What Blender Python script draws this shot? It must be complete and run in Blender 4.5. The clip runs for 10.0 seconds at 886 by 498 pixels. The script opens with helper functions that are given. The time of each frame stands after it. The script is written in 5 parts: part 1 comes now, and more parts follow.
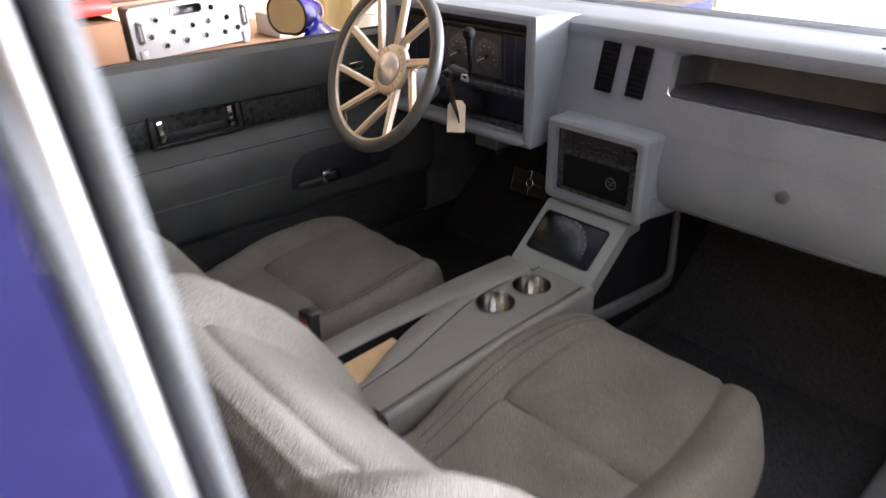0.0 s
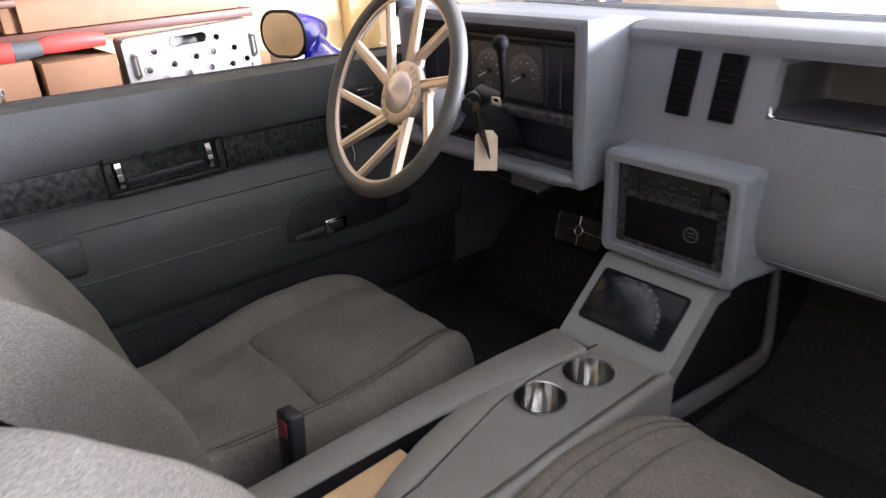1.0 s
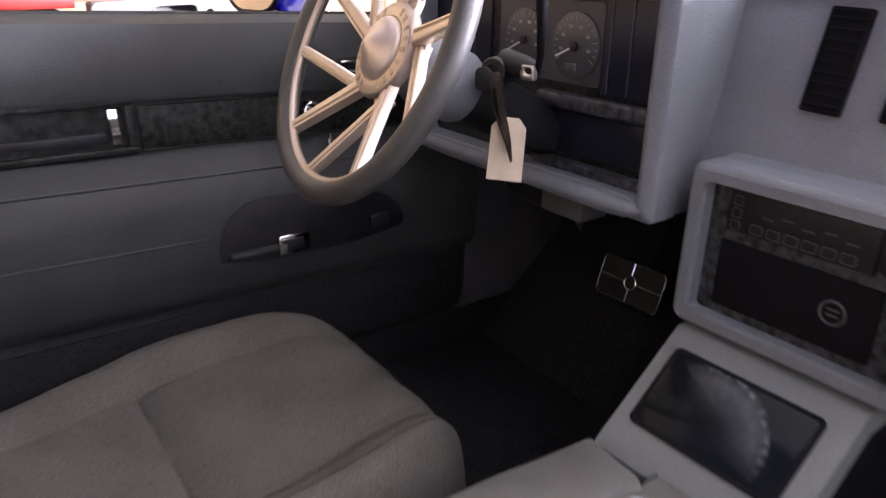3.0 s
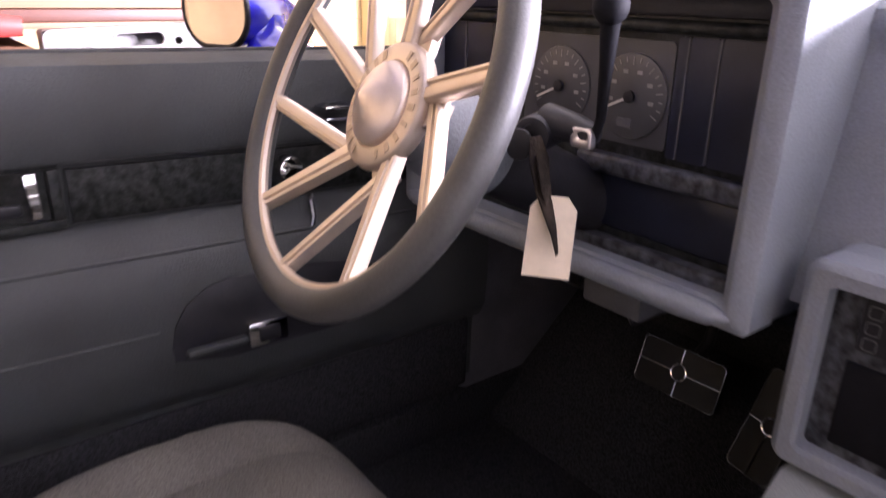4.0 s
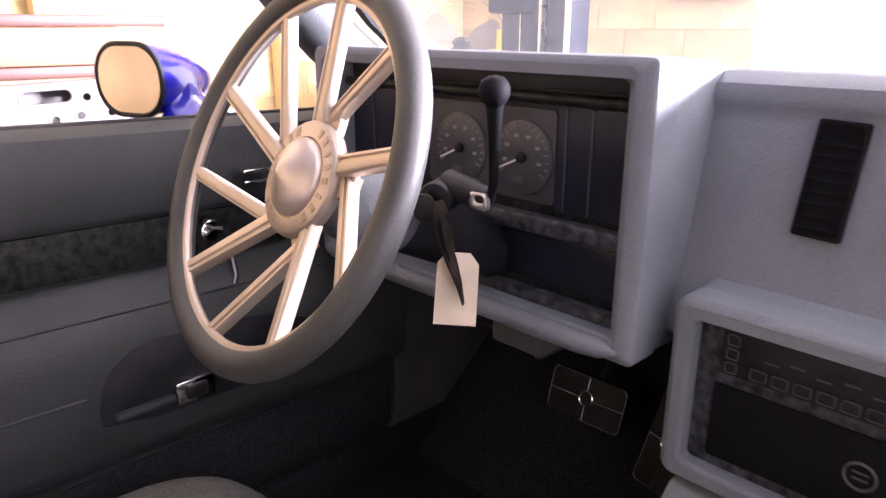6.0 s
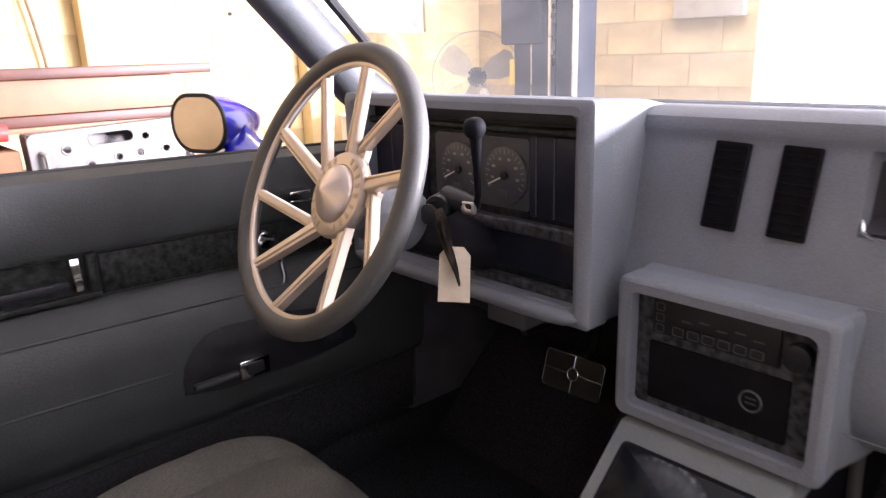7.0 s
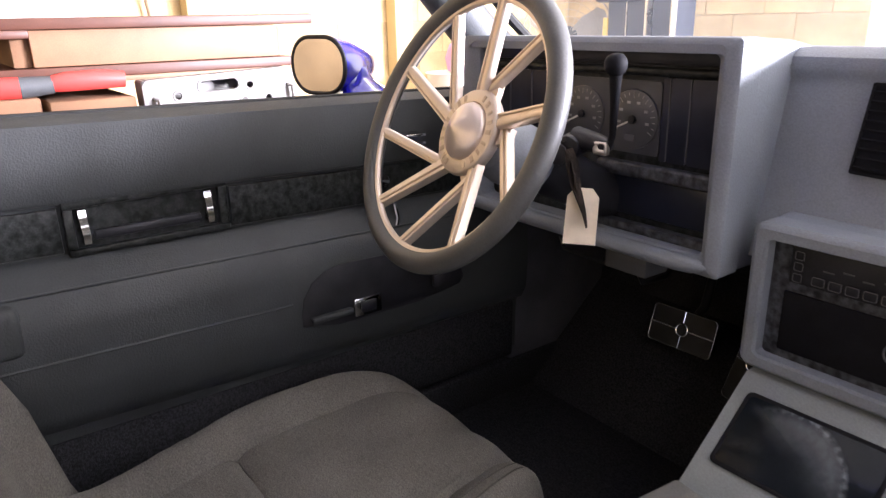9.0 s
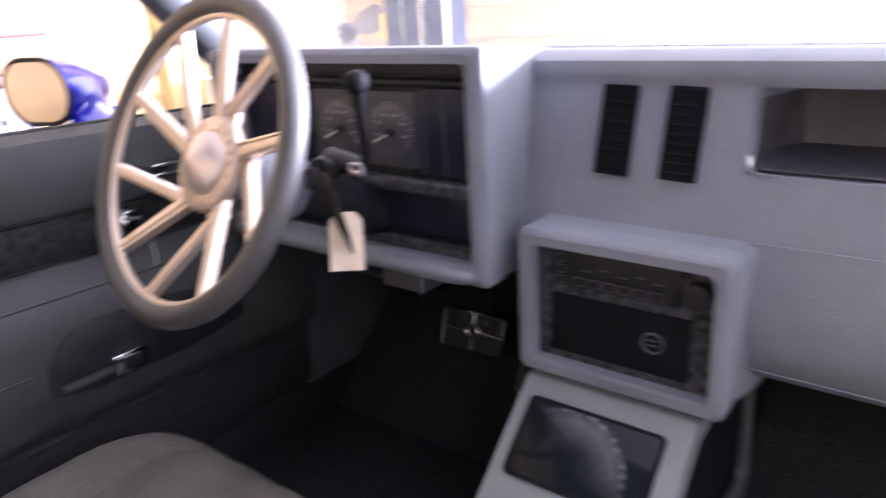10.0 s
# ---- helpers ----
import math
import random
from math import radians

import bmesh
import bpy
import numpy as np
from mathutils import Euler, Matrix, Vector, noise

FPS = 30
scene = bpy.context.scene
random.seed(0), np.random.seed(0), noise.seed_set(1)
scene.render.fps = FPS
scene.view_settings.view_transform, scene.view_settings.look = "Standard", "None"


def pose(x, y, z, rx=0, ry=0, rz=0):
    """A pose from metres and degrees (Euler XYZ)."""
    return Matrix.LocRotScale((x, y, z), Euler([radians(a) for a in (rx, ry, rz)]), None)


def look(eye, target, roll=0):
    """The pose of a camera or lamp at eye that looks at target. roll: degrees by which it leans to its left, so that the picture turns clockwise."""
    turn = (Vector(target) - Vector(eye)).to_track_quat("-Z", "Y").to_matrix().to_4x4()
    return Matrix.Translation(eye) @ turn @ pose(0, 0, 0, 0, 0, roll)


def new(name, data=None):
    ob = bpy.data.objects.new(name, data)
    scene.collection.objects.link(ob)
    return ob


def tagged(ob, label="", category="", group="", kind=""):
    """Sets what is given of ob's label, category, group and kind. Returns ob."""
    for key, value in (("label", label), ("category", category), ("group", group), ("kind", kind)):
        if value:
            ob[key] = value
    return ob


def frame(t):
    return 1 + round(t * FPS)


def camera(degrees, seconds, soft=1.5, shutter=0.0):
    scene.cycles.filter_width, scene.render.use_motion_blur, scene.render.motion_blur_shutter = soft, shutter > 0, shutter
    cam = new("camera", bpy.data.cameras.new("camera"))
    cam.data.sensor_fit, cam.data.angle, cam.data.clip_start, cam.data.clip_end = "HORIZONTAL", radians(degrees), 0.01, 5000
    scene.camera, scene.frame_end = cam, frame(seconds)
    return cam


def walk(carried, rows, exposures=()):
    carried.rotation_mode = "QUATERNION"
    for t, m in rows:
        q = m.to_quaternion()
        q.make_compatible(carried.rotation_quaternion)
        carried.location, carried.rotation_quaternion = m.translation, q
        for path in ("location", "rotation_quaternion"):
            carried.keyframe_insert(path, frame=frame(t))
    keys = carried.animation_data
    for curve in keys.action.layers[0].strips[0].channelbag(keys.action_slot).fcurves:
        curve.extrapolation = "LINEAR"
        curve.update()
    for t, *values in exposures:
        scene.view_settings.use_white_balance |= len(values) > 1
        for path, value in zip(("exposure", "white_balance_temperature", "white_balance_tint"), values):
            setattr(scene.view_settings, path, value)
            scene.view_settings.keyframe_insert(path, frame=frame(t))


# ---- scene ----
cam = camera(65.0, 10.0, 1.3, 0.8)
PATH = [
    (0.0, 0.827, -0.931, 1.236, 62.19, 1.34, 47.51),
    (0.5, 0.709, -0.814, 1.188, 63.83, 1.91, 47.52),
    (1.0, 0.596, -0.696, 1.131, 65.24, 3.18, 50.14),
    (1.5, 0.538, -0.666, 1.093, 65.82, 2.97, 50.59),
    (2.0, 0.497, -0.597, 1.034, 66.70, 1.95, 53.47),
    (3.5, 0.209, -0.347, 0.959, 68.57, -1.56, 54.11),
    (4.0, 0.118, -0.310, 0.970, 69.59, -0.95, 53.04),
    (4.5, 0.069, -0.274, 0.973, 69.89, -1.21, 50.12),
    (5.0, 0.073, -0.286, 0.999, 71.01, -1.11, 48.18),
    (5.5, 0.100, -0.299, 1.002, 71.39, -0.80, 46.02),
    (7.0, 0.345, -0.468, 1.044, 74.31, 1.80, 47.72),
    (7.5, 0.405, -0.522, 1.054, 74.25, 1.92, 48.17),
    (8.0, 0.379, -0.529, 1.021, 73.39, 1.69, 49.81),
    (8.5, 0.324, -0.533, 0.998, 72.66, 1.49, 52.05),
    (9.0, 0.309, -0.532, 1.014, 71.69, 1.28, 53.82),
    (9.5, 0.278, -0.469, 1.020, 71.01, 1.84, 47.32),
    (10.0, 0.304, -0.441, 1.034, 70.53, 3.21, 37.32),
]
EXPOSURES = [(0.0, 0.07, 6150, 15), (0.5, 0.19, 6120, 15), (1.0, 0.15, 6050, 17), (2.0, 0.02, 6050, 20), (3.5, 0.43, 6000, 30), (4.5, 0.61, 6150, 34), (5.5, 0.60, 6150, 34), (7.0, 0.17, 6200, 25), (7.5, -0.03, 6250, 26), (8.5, 0.04, 6200, 22), (9.0, 0.33, 6100, 21), (9.5, 0.51, 5950, 26), (10.0, 0.75, 5700, 29)]
walk(cam, [(t, pose(x, y, z, rx, ry, rz)) for t, x, y, z, rx, ry, rz in PATH], EXPOSURES)

# ---- world and light ----
world = bpy.data.worlds.new("world")
scene.world = world
world.use_nodes = True
wn = world.node_tree
sky = wn.nodes.new("ShaderNodeTexSky")
sky.sky_type, sky.sun_disc, sky.sun_elevation, sky.sun_rotation = "NISHITA", False, radians(25), radians(33)
wn.nodes["Background"].inputs["Strength"].default_value = 0.12
wn.links.new(sky.outputs[0], wn.nodes["Background"].inputs[0])


def area(name, eye, target, sx, sy, watts, colour):
    d = bpy.data.lights.new(name, "AREA")
    d.shape, d.size, d.size_y, d.energy, d.color = "RECTANGLE", sx, sy, watts, colour
    ob = new(name, d)
    ob.matrix_world = look(eye, target)
    return ob


# daylight of the open doors, and added fill lamps under the ceiling, out of view
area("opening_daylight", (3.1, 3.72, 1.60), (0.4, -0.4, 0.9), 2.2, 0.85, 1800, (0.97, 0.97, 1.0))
area("window_daylight", (-3.66, 2.58, 1.7), (-1.0, 1.5, 1.0), 0.9, 0.6, 25, (0.97, 0.98, 1.0))
area("fill_lamp", (-2.30, 0.9, 3.1), (-3.7, 0.9, 2.5), 0.3, 3.6, 28, (1.0, 0.88, 0.70))
area("fill_lamp", (-1.1, 2.5, 3.1), (-1.9, 3.6, 1.0), 2.2, 0.3, 115, (1.0, 0.92, 0.8))
area("fill_lamp", (2.1, -2.5, 3.1), (1.3, -1.9, 0.0), 0.25, 2.4, 30, (0.98, 0.96, 0.94))


# ---- materials ----
def material(name, colour, rough=0.6, metal=0.0, var=0.12, scale=8.0, bump=0.0, bump_scale=120.0, coat=0.0, spec=0.5, colour2=None, grain=0.10, grain_scale=420.0):
    """A procedural surface: two scales of colour change, roughness change and fine relief."""
    m = bpy.data.materials.new(name)
    m.use_nodes = True
    nt = m.node_tree
    b = nt.nodes["Principled BSDF"]
    tc = nt.nodes.new("ShaderNodeTexCoord")
    n1 = nt.nodes.new("ShaderNodeTexNoise")
    n1.inputs["Scale"].default_value, n1.inputs["Detail"].default_value = scale, 5.0
    nt.links.new(tc.outputs["Object"], n1.inputs["Vector"])
    ramp = nt.nodes.new("ShaderNodeValToRGB")
    lo = tuple(c * (1 - var) for c in colour)
    hi = colour2 if colour2 else tuple(min(1, c * (1 + var)) for c in colour)
    ramp.color_ramp.elements[0].position, ramp.color_ramp.elements[1].position = 0.35, 0.65
    ramp.color_ramp.elements[0].color, ramp.color_ramp.elements[1].color = (*lo, 1), (*hi, 1)
    nt.links.new(n1.outputs["Fac"], ramp.inputs[0])
    fine, tone = nt.nodes.new("ShaderNodeTexNoise"), nt.nodes.new("ShaderNodeMapRange")
    fine.inputs["Scale"].default_value, fine.inputs["Detail"].default_value = grain_scale, 2.0
    nt.links.new(tc.outputs["Object"], fine.inputs["Vector"])
    tone.inputs["From Min"].default_value, tone.inputs["From Max"].default_value = 0.3, 0.7
    tone.inputs["To Min"].default_value, tone.inputs["To Max"].default_value = 1 - grain, 1 + grain
    nt.links.new(fine.outputs["Fac"], tone.inputs["Value"])
    scaled = nt.nodes.new("ShaderNodeVectorMath")
    scaled.operation = "SCALE"
    nt.links.new(ramp.outputs[0], scaled.inputs[0])
    nt.links.new(tone.outputs[0], scaled.inputs["Scale"])
    nt.links.new(scaled.outputs[0], b.inputs["Base Color"])
    rr = nt.nodes.new("ShaderNodeMapRange")
    rr.inputs["To Min"].default_value, rr.inputs["To Max"].default_value = rough * 0.88, min(1.0, rough * 1.12)
    nt.links.new(n1.outputs["Fac"], rr.inputs["Value"])
    nt.links.new(rr.outputs[0], b.inputs["Roughness"])
    b.inputs["Metallic"].default_value = metal
    b.inputs["Specular IOR Level"].default_value, b.inputs["Coat Weight"].default_value = spec, coat
    if bump:
        n2 = nt.nodes.new("ShaderNodeTexNoise")
        n2.inputs["Scale"].default_value, n2.inputs["Detail"].default_value = bump_scale, 3.0
        nt.links.new(tc.outputs["Object"], n2.inputs["Vector"])
        bp = nt.nodes.new("ShaderNodeBump")
        bp.inputs["Strength"].default_value, bp.inputs["Distance"].default_value = bump, 0.003
        nt.links.new(n2.outputs["Fac"], bp.inputs["Height"])
        nt.links.new(bp.outputs[0], b.inputs["Normal"])
    return m


VINYL = material("grey_vinyl", (0.160, 0.177, 0.204), 0.58, var=0.10, scale=7, bump=0.2, bump_scale=420)
# far darker than VINYL: the door's shade is put into its colour
DOORV = material("shaded_door_vinyl", (0.029, 0.0322, 0.0328), 0.6, var=0.18, scale=9, bump=0.25, bump_scale=380)
SEAT = material("seat_cloth", (0.105, 0.098, 0.086), 0.85, var=0.12, scale=9, bump=0.6, bump_scale=420, spec=0.2, grain=0.38, grain_scale=520)
SEAM = material("seam_thread", (0.055, 0.052, 0.046), 0.9, spec=0.1)
CARPET = material("black_carpet", (0.027, 0.027, 0.030), 0.95, var=0.5, scale=300, bump=1.0, bump_scale=600, spec=0.1)
BURL = material("black_burl_trim", (0.004, 0.0045, 0.004), 0.42, var=0.3, scale=85, colour2=(0.030, 0.033, 0.032), coat=0.0, spec=0.2, grain=0.3)
PANELNAVY = material("navy_black_panel", (0.010, 0.012, 0.023), 0.3, var=0.25, scale=25, spec=0.45)
DIALMARK = material("dial_marking", (0.22, 0.22, 0.22), 0.5, var=0.05)
BLACK = material("black_plastic", (0.014, 0.014, 0.017), 0.45, var=0.3, scale=30, spec=0.32, bump=0.1, bump_scale=300)
BILLET = material("billet_aluminium", (0.64, 0.55, 0.47), 0.46, metal=0.75, var=0.05, scale=20, grain=0.02)
MARKBRONZE = material("engraved_bronze", (0.46, 0.38, 0.31), 0.5, metal=0.6, var=0.1)
BRUSHED = material("brushed_aluminium", (0.80, 0.68, 0.60), 0.34, metal=0.65, var=0.04, scale=30, grain=0.02)
bn = BRUSHED.node_tree
tg = bn.nodes.new("ShaderNodeTangent")
tg.direction_type, tg.axis = "RADIAL", "Z"
bn.links.new(tg.outputs[0], bn.nodes["Principled BSDF"].inputs["Tangent"])
bn.nodes["Principled BSDF"].inputs["Anisotropic"].default_value = 0.75
CHROME = material("chrome", (0.85, 0.85, 0.85), 0.08, metal=1.0, var=0.02, grain=0.02)
LEATHER = material("rim_leather", (0.066, 0.066, 0.065), 0.5, var=0.1, scale=20, bump=0.08, bump_scale=400)
BLUE = material("blue_car_paint", (0.010, 0.008, 0.36), 0.22, var=0.05, coat=1.0, grain=0.02)
WALLP = material("cream_block_paint", (0.50, 0.385, 0.205), 0.85, var=0.2, scale=1.5, bump=0.3, bump_scale=60)
BLOCK = material("painted_block", (0.52, 0.40, 0.215), 0.85, var=0.24, scale=2.5, bump=0.4, bump_scale=70)
PLAIN = material("pale_grey_paint", (0.55, 0.55, 0.55), 0.8, var=0.1, scale=1.5)
CONCRETE = material("concrete", (0.3, 0.29, 0.27), 0.9, var=0.2, scale=3, bump=0.4, bump_scale=80)
WOOD = material("pine_wood", (0.27, 0.145, 0.08), 0.6, var=0.15, scale=6)
DARKWOOD = material("dark_red_wood", (0.085, 0.030, 0.017), 0.5, var=0.2, scale=8)
WHITE = material("white_enamel", (0.60, 0.58, 0.54), 0.4, var=0.04, scale=4, grain=0.02)
RED = material("red_plastic", (0.65, 0.06, 0.05), 0.45, var=0.1, grain=0.02)
PAPER = material("tag_card", (0.72, 0.62, 0.48), 0.8, var=0.08, scale=40, grain=0.02)
SCREEN = material("screen_glass", (0.006, 0.008, 0.011), 0.14, var=0.1, coat=0.0, spec=0.16)
sn = SCREEN.node_tree
stc, ssep = sn.nodes.new("ShaderNodeTexCoord"), sn.nodes.new("ShaderNodeSeparateXYZ")
sn.links.new(stc.outputs["Object"], ssep.inputs[0])


def smath(op, a, b=0.0, clamp=False):
    n = sn.nodes.new("ShaderNodeMath")
    n.operation, n.use_clamp = op, clamp
    for i, v in enumerate((a, b)):
        if isinstance(v, (int, float)):
            n.inputs[i].default_value = v
        else:
            sn.links.new(v, n.inputs[i])
    return n.outputs[0]


# reflected arc painted into the glass colour: grey film inside, beads along its upper edge
dx, dy = smath("SUBTRACT", ssep.outputs[0], -0.020), smath("SUBTRACT", ssep.outputs[1], -0.030)
rad_ = smath("SQRT", smath("ADD", smath("MULTIPLY", dx, dx), smath("MULTIPLY", dy, dy)))
ang_ = smath("ARCTAN2", dy, dx)
inside = smath("MULTIPLY", smath("SUBTRACT", 0.080, rad_), 60.0, True)
edge = smath("SUBTRACT", 1.0, smath("MULTIPLY", smath("ABSOLUTE", smath("SUBTRACT", rad_, 0.0755)), 200.0), True)
swirl = sn.nodes.new("ShaderNodeTexNoise")
swirl.inputs["Scale"].default_value, swirl.inputs["Detail"].default_value = 110.0, 3.0
sn.links.new(stc.outputs["Object"], swirl.inputs["Vector"])
beads = smath("MULTIPLY", smath("SUBTRACT", smath("ADD", smath("MULTIPLY", smath("SINE", smath("MULTIPLY", ang_, 46.0)), 0.08), swirl.outputs["Fac"]), 0.38), 2.6, True)
upper = smath("MULTIPLY", smath("MULTIPLY", smath("ADD", ang_, 0.15), 2.0, True), smath("MULTIPLY", smath("SUBTRACT", 2.2, ang_), 1.6, True))
film = smath("MULTIPLY", smath("MULTIPLY", inside, upper), smath("MULTIPLY", smath("POWER", smath("MULTIPLY", rad_, 13.0), 3.0), smath("ADD", swirl.outputs["Fac"], 0.4)))
bead = smath("MULTIPLY", smath("MULTIPLY", edge, beads), upper)
reflection = smath("ADD", smath("MULTIPLY", film, 0.18), smath("MULTIPLY", bead, 0.21))
smix = sn.nodes.new("ShaderNodeMix")
smix.data_type = "RGBA"
sbsdf = sn.nodes["Principled BSDF"]
sn.links.new(sbsdf.inputs["Base Color"].links[0].from_socket, smix.inputs[6])
smix.inputs[7].default_value = (0.62, 0.68, 0.74, 1)
sn.links.new(reflection, smix.inputs[0])
sn.links.new(smix.outputs[2], sbsdf.inputs["Base Color"])
REDDARK = material("dull_red_plastic", (0.25, 0.03, 0.03), 0.5, var=0.1)
STEEL = material("satin_steel", (0.75, 0.73, 0.73), 0.28, metal=1.0, var=0.05, scale=12, grain=0.02)
DULLSTEEL = material("dull_steel_moulding", (0.24, 0.23, 0.23), 0.42, metal=0.8, var=0.15, scale=20, grain=0.02)
RUBBER = material("black_rubber", (0.012, 0.012, 0.012), 0.7, var=0.3, scale=40)
DARKVINYL = material("dark_vinyl", (0.07, 0.075, 0.08), 0.6, var=0.1, scale=20, bump=0.2, bump_scale=400)
# the car's blue, darkened: the quarter panel's shade is in this colour
SHADEBLUE = material("shaded_blue_car_paint", (0.008, 0.007, 0.045), 0.6, var=0.4, scale=6, spec=0.15)
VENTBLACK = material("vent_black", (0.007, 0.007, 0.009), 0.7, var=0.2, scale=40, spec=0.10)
SHEET = material("white_steel_sheet", (0.20, 0.19, 0.18), 0.4, metal=0.2, var=0.08, scale=10)
CONSOLEV = material("warm_grey_console_vinyl", (0.114, 0.114, 0.106), 0.58, var=0.10, scale=8, bump=0.25, bump_scale=420)
CUPSTEEL = material("polished_cup_steel", (0.60, 0.60, 0.60), 0.14, metal=1.0, var=0.06, scale=30, grain=0.02)
CABLEB = material("brown_cable", (0.16, 0.10, 0.055), 0.6, var=0.2, scale=20)
BEZELV = material("grey_bezel_vinyl", (0.146, 0.161, 0.163), 0.58, var=0.10, scale=8, bump=0.2, bump_scale=420)
LINING = material("pale_headliner_cloth", (0.46, 0.46, 0.48), 0.9, var=0.08, scale=12, bump=0.4, bump_scale=500)
STRUTV = material("dark_grey_strut_vinyl", (0.060, 0.062, 0.066), 0.6, var=0.1, scale=10, bump=0.2, bump_scale=420)
# darker than the dash vinyl, to carry the shade inside the tray
TRAYSHADE = material("shaded_tray_lining", (0.050, 0.050, 0.057), 0.45, var=0.2, scale=30, bump=0.2, bump_scale=500, spec=0.4)
MORTAR = material("cream_mortar", (0.51, 0.39, 0.21), 0.9, var=0.12, scale=4, bump=0.3, bump_scale=90)
CARD = material("brown_cardboard", (0.20, 0.105, 0.055), 0.85, var=0.1, scale=5)
# burl with paler mottles than BURL
BURLPALE = material("pale_burl_band", (0.012, 0.013, 0.016), 0.5, var=0.5, scale=90, colour2=(0.075, 0.080, 0.092), spec=0.3)
GAUGE = material("gauge_face", (0.052, 0.053, 0.058), 0.35, var=0.1, scale=30, grain=0.02)
MARK = material("pale_marking", (0.07, 0.07, 0.075), 0.5, var=0.03)
TAN = material("raw_fibreboard", (0.40, 0.27, 0.15), 0.85, var=0.12, scale=25, bump=0.3, bump_scale=200)
NAVY = material("navy_steel", (0.013, 0.017, 0.030), 0.55, var=0.15, scale=4, spec=0.25)
YELLOW = material("yellow_sticker", (0.75, 0.52, 0.05), 0.5, var=0.05)
PINK = material("pink_plastic", (0.6, 0.28, 0.5), 0.5, var=0.1)
GREYNET = material("grey_fan_wire", (0.46, 0.42, 0.35), 0.5, metal=0.2, var=0.1)
ORANGE = material("orange_plastic", (0.7, 0.2, 0.05), 0.5, var=0.1)
KICKV = material("dark_kick_panel_vinyl", (0.078, 0.078, 0.086), 0.7, var=0.2, scale=12, bump=0.3, bump_scale=300, spec=0.25)
STRAPB = material("worn_black_leather", (0.020, 0.015, 0.012), 0.85, var=0.5, scale=60, bump=0.5, bump_scale=300, spec=0.12)
MIRROR = material("mirror_glass", (0.76, 0.70, 0.72), 0.02, metal=1.0, var=0.01, grain=0.02)


# ---- mesh helpers ----
def part(name, bm, mat, parent=None, label="", smooth=True):
    bmesh.ops.recalc_face_normals(bm, faces=bm.faces)
    me = bpy.data.meshes.new(name)
    bm.to_mesh(me)
    bm.free()
    me.materials.append(mat)
    if smooth:
        for p in me.polygons:
            p.use_smooth = True
        me.set_sharp_from_angle(angle=radians(40))
    ob = new(name, me)
    if parent:
        ob.parent = parent
    if label:
        ob["label"] = label
    return ob


def thing(name, label, category, group="", kind="", at=(0, 0, 0)):
    ob = new(name)
    ob.location = at
    ob.empty_display_size = 0.05
    return tagged(ob, label, category, group, kind)


def single(name, bm, mat, label, category, group="", kind=""):
    return tagged(part(name, bm, mat), label, category, group, kind)


def add_box(bm, lo, hi, bevel=0.0, seg=2, m=None):
    r = bmesh.ops.create_cube(bm, size=1.0)
    vs = r["verts"]
    for v in vs:
        v.co = Vector([lo[i] + (v.co[i] + 0.5) * (hi[i] - lo[i]) for i in range(3)])
    if bevel:
        es = list({e for v in vs for e in v.link_edges})
        out = bmesh.ops.bevel(bm, geom=es, offset=bevel, segments=seg, profile=0.5, affect="EDGES")
        vs = list({v for f in out["faces"] for v in f.verts} | {v for v in vs if v.is_valid})
    if m is not None:
        bmesh.ops.transform(bm, matrix=m, verts=[v for v in vs if v.is_valid])
    return vs


def box(lo, hi, bevel=0.0, seg=2, m=None):
    bm = bmesh.new()
    add_box(bm, lo, hi, bevel, seg, m)
    return bm


def add_prism(bm, outline, depth, m, bevel=0.0, seg=2):
    """A plate: outline (x, y) in the plane of m, from 0 to depth along its z."""
    a = [bm.verts.new((x, y, 0)) for x, y in outline]
    b = [bm.verts.new((x, y, depth)) for x, y in outline]
    n = len(a)
    faces = [bm.faces.new(a[::-1]), bm.faces.new(b)]
    for i in range(n):
        faces.append(bm.faces.new((a[i], a[(i + 1) % n], b[(i + 1) % n], b[i])))
    vs = a + b
    if bevel:
        es = [e for e in faces[1].edges]
        out = bmesh.ops.bevel(bm, geom=es, offset=bevel, segments=seg, profile=0.5, affect="EDGES")
        vs = list({v for f in out["faces"] for v in f.verts} | {v for v in vs if v.is_valid})
    bmesh.ops.transform(bm, matrix=m, verts=[v for v in vs if v.is_valid])


def prism(outline, depth, m, bevel=0.0, seg=2):
    bm = bmesh.new()
    add_prism(bm, outline, depth, m, bevel, seg)
    return bm


def rounded(w, h, r, n=5):
    """A rounded rectangle about the origin."""
    pts = []
    for cx, cy, a0 in ((w / 2 - r, h / 2 - r, 0), (-w / 2 + r, h / 2 - r, 90), (-w / 2 + r, -h / 2 + r, 180), (w / 2 - r, -h / 2 + r, 270)):
        for i in range(n + 1):
            a = radians(a0 + 90 * i / n)
            pts.append((cx + r * math.cos(a), cy + r * math.sin(a)))
    return pts


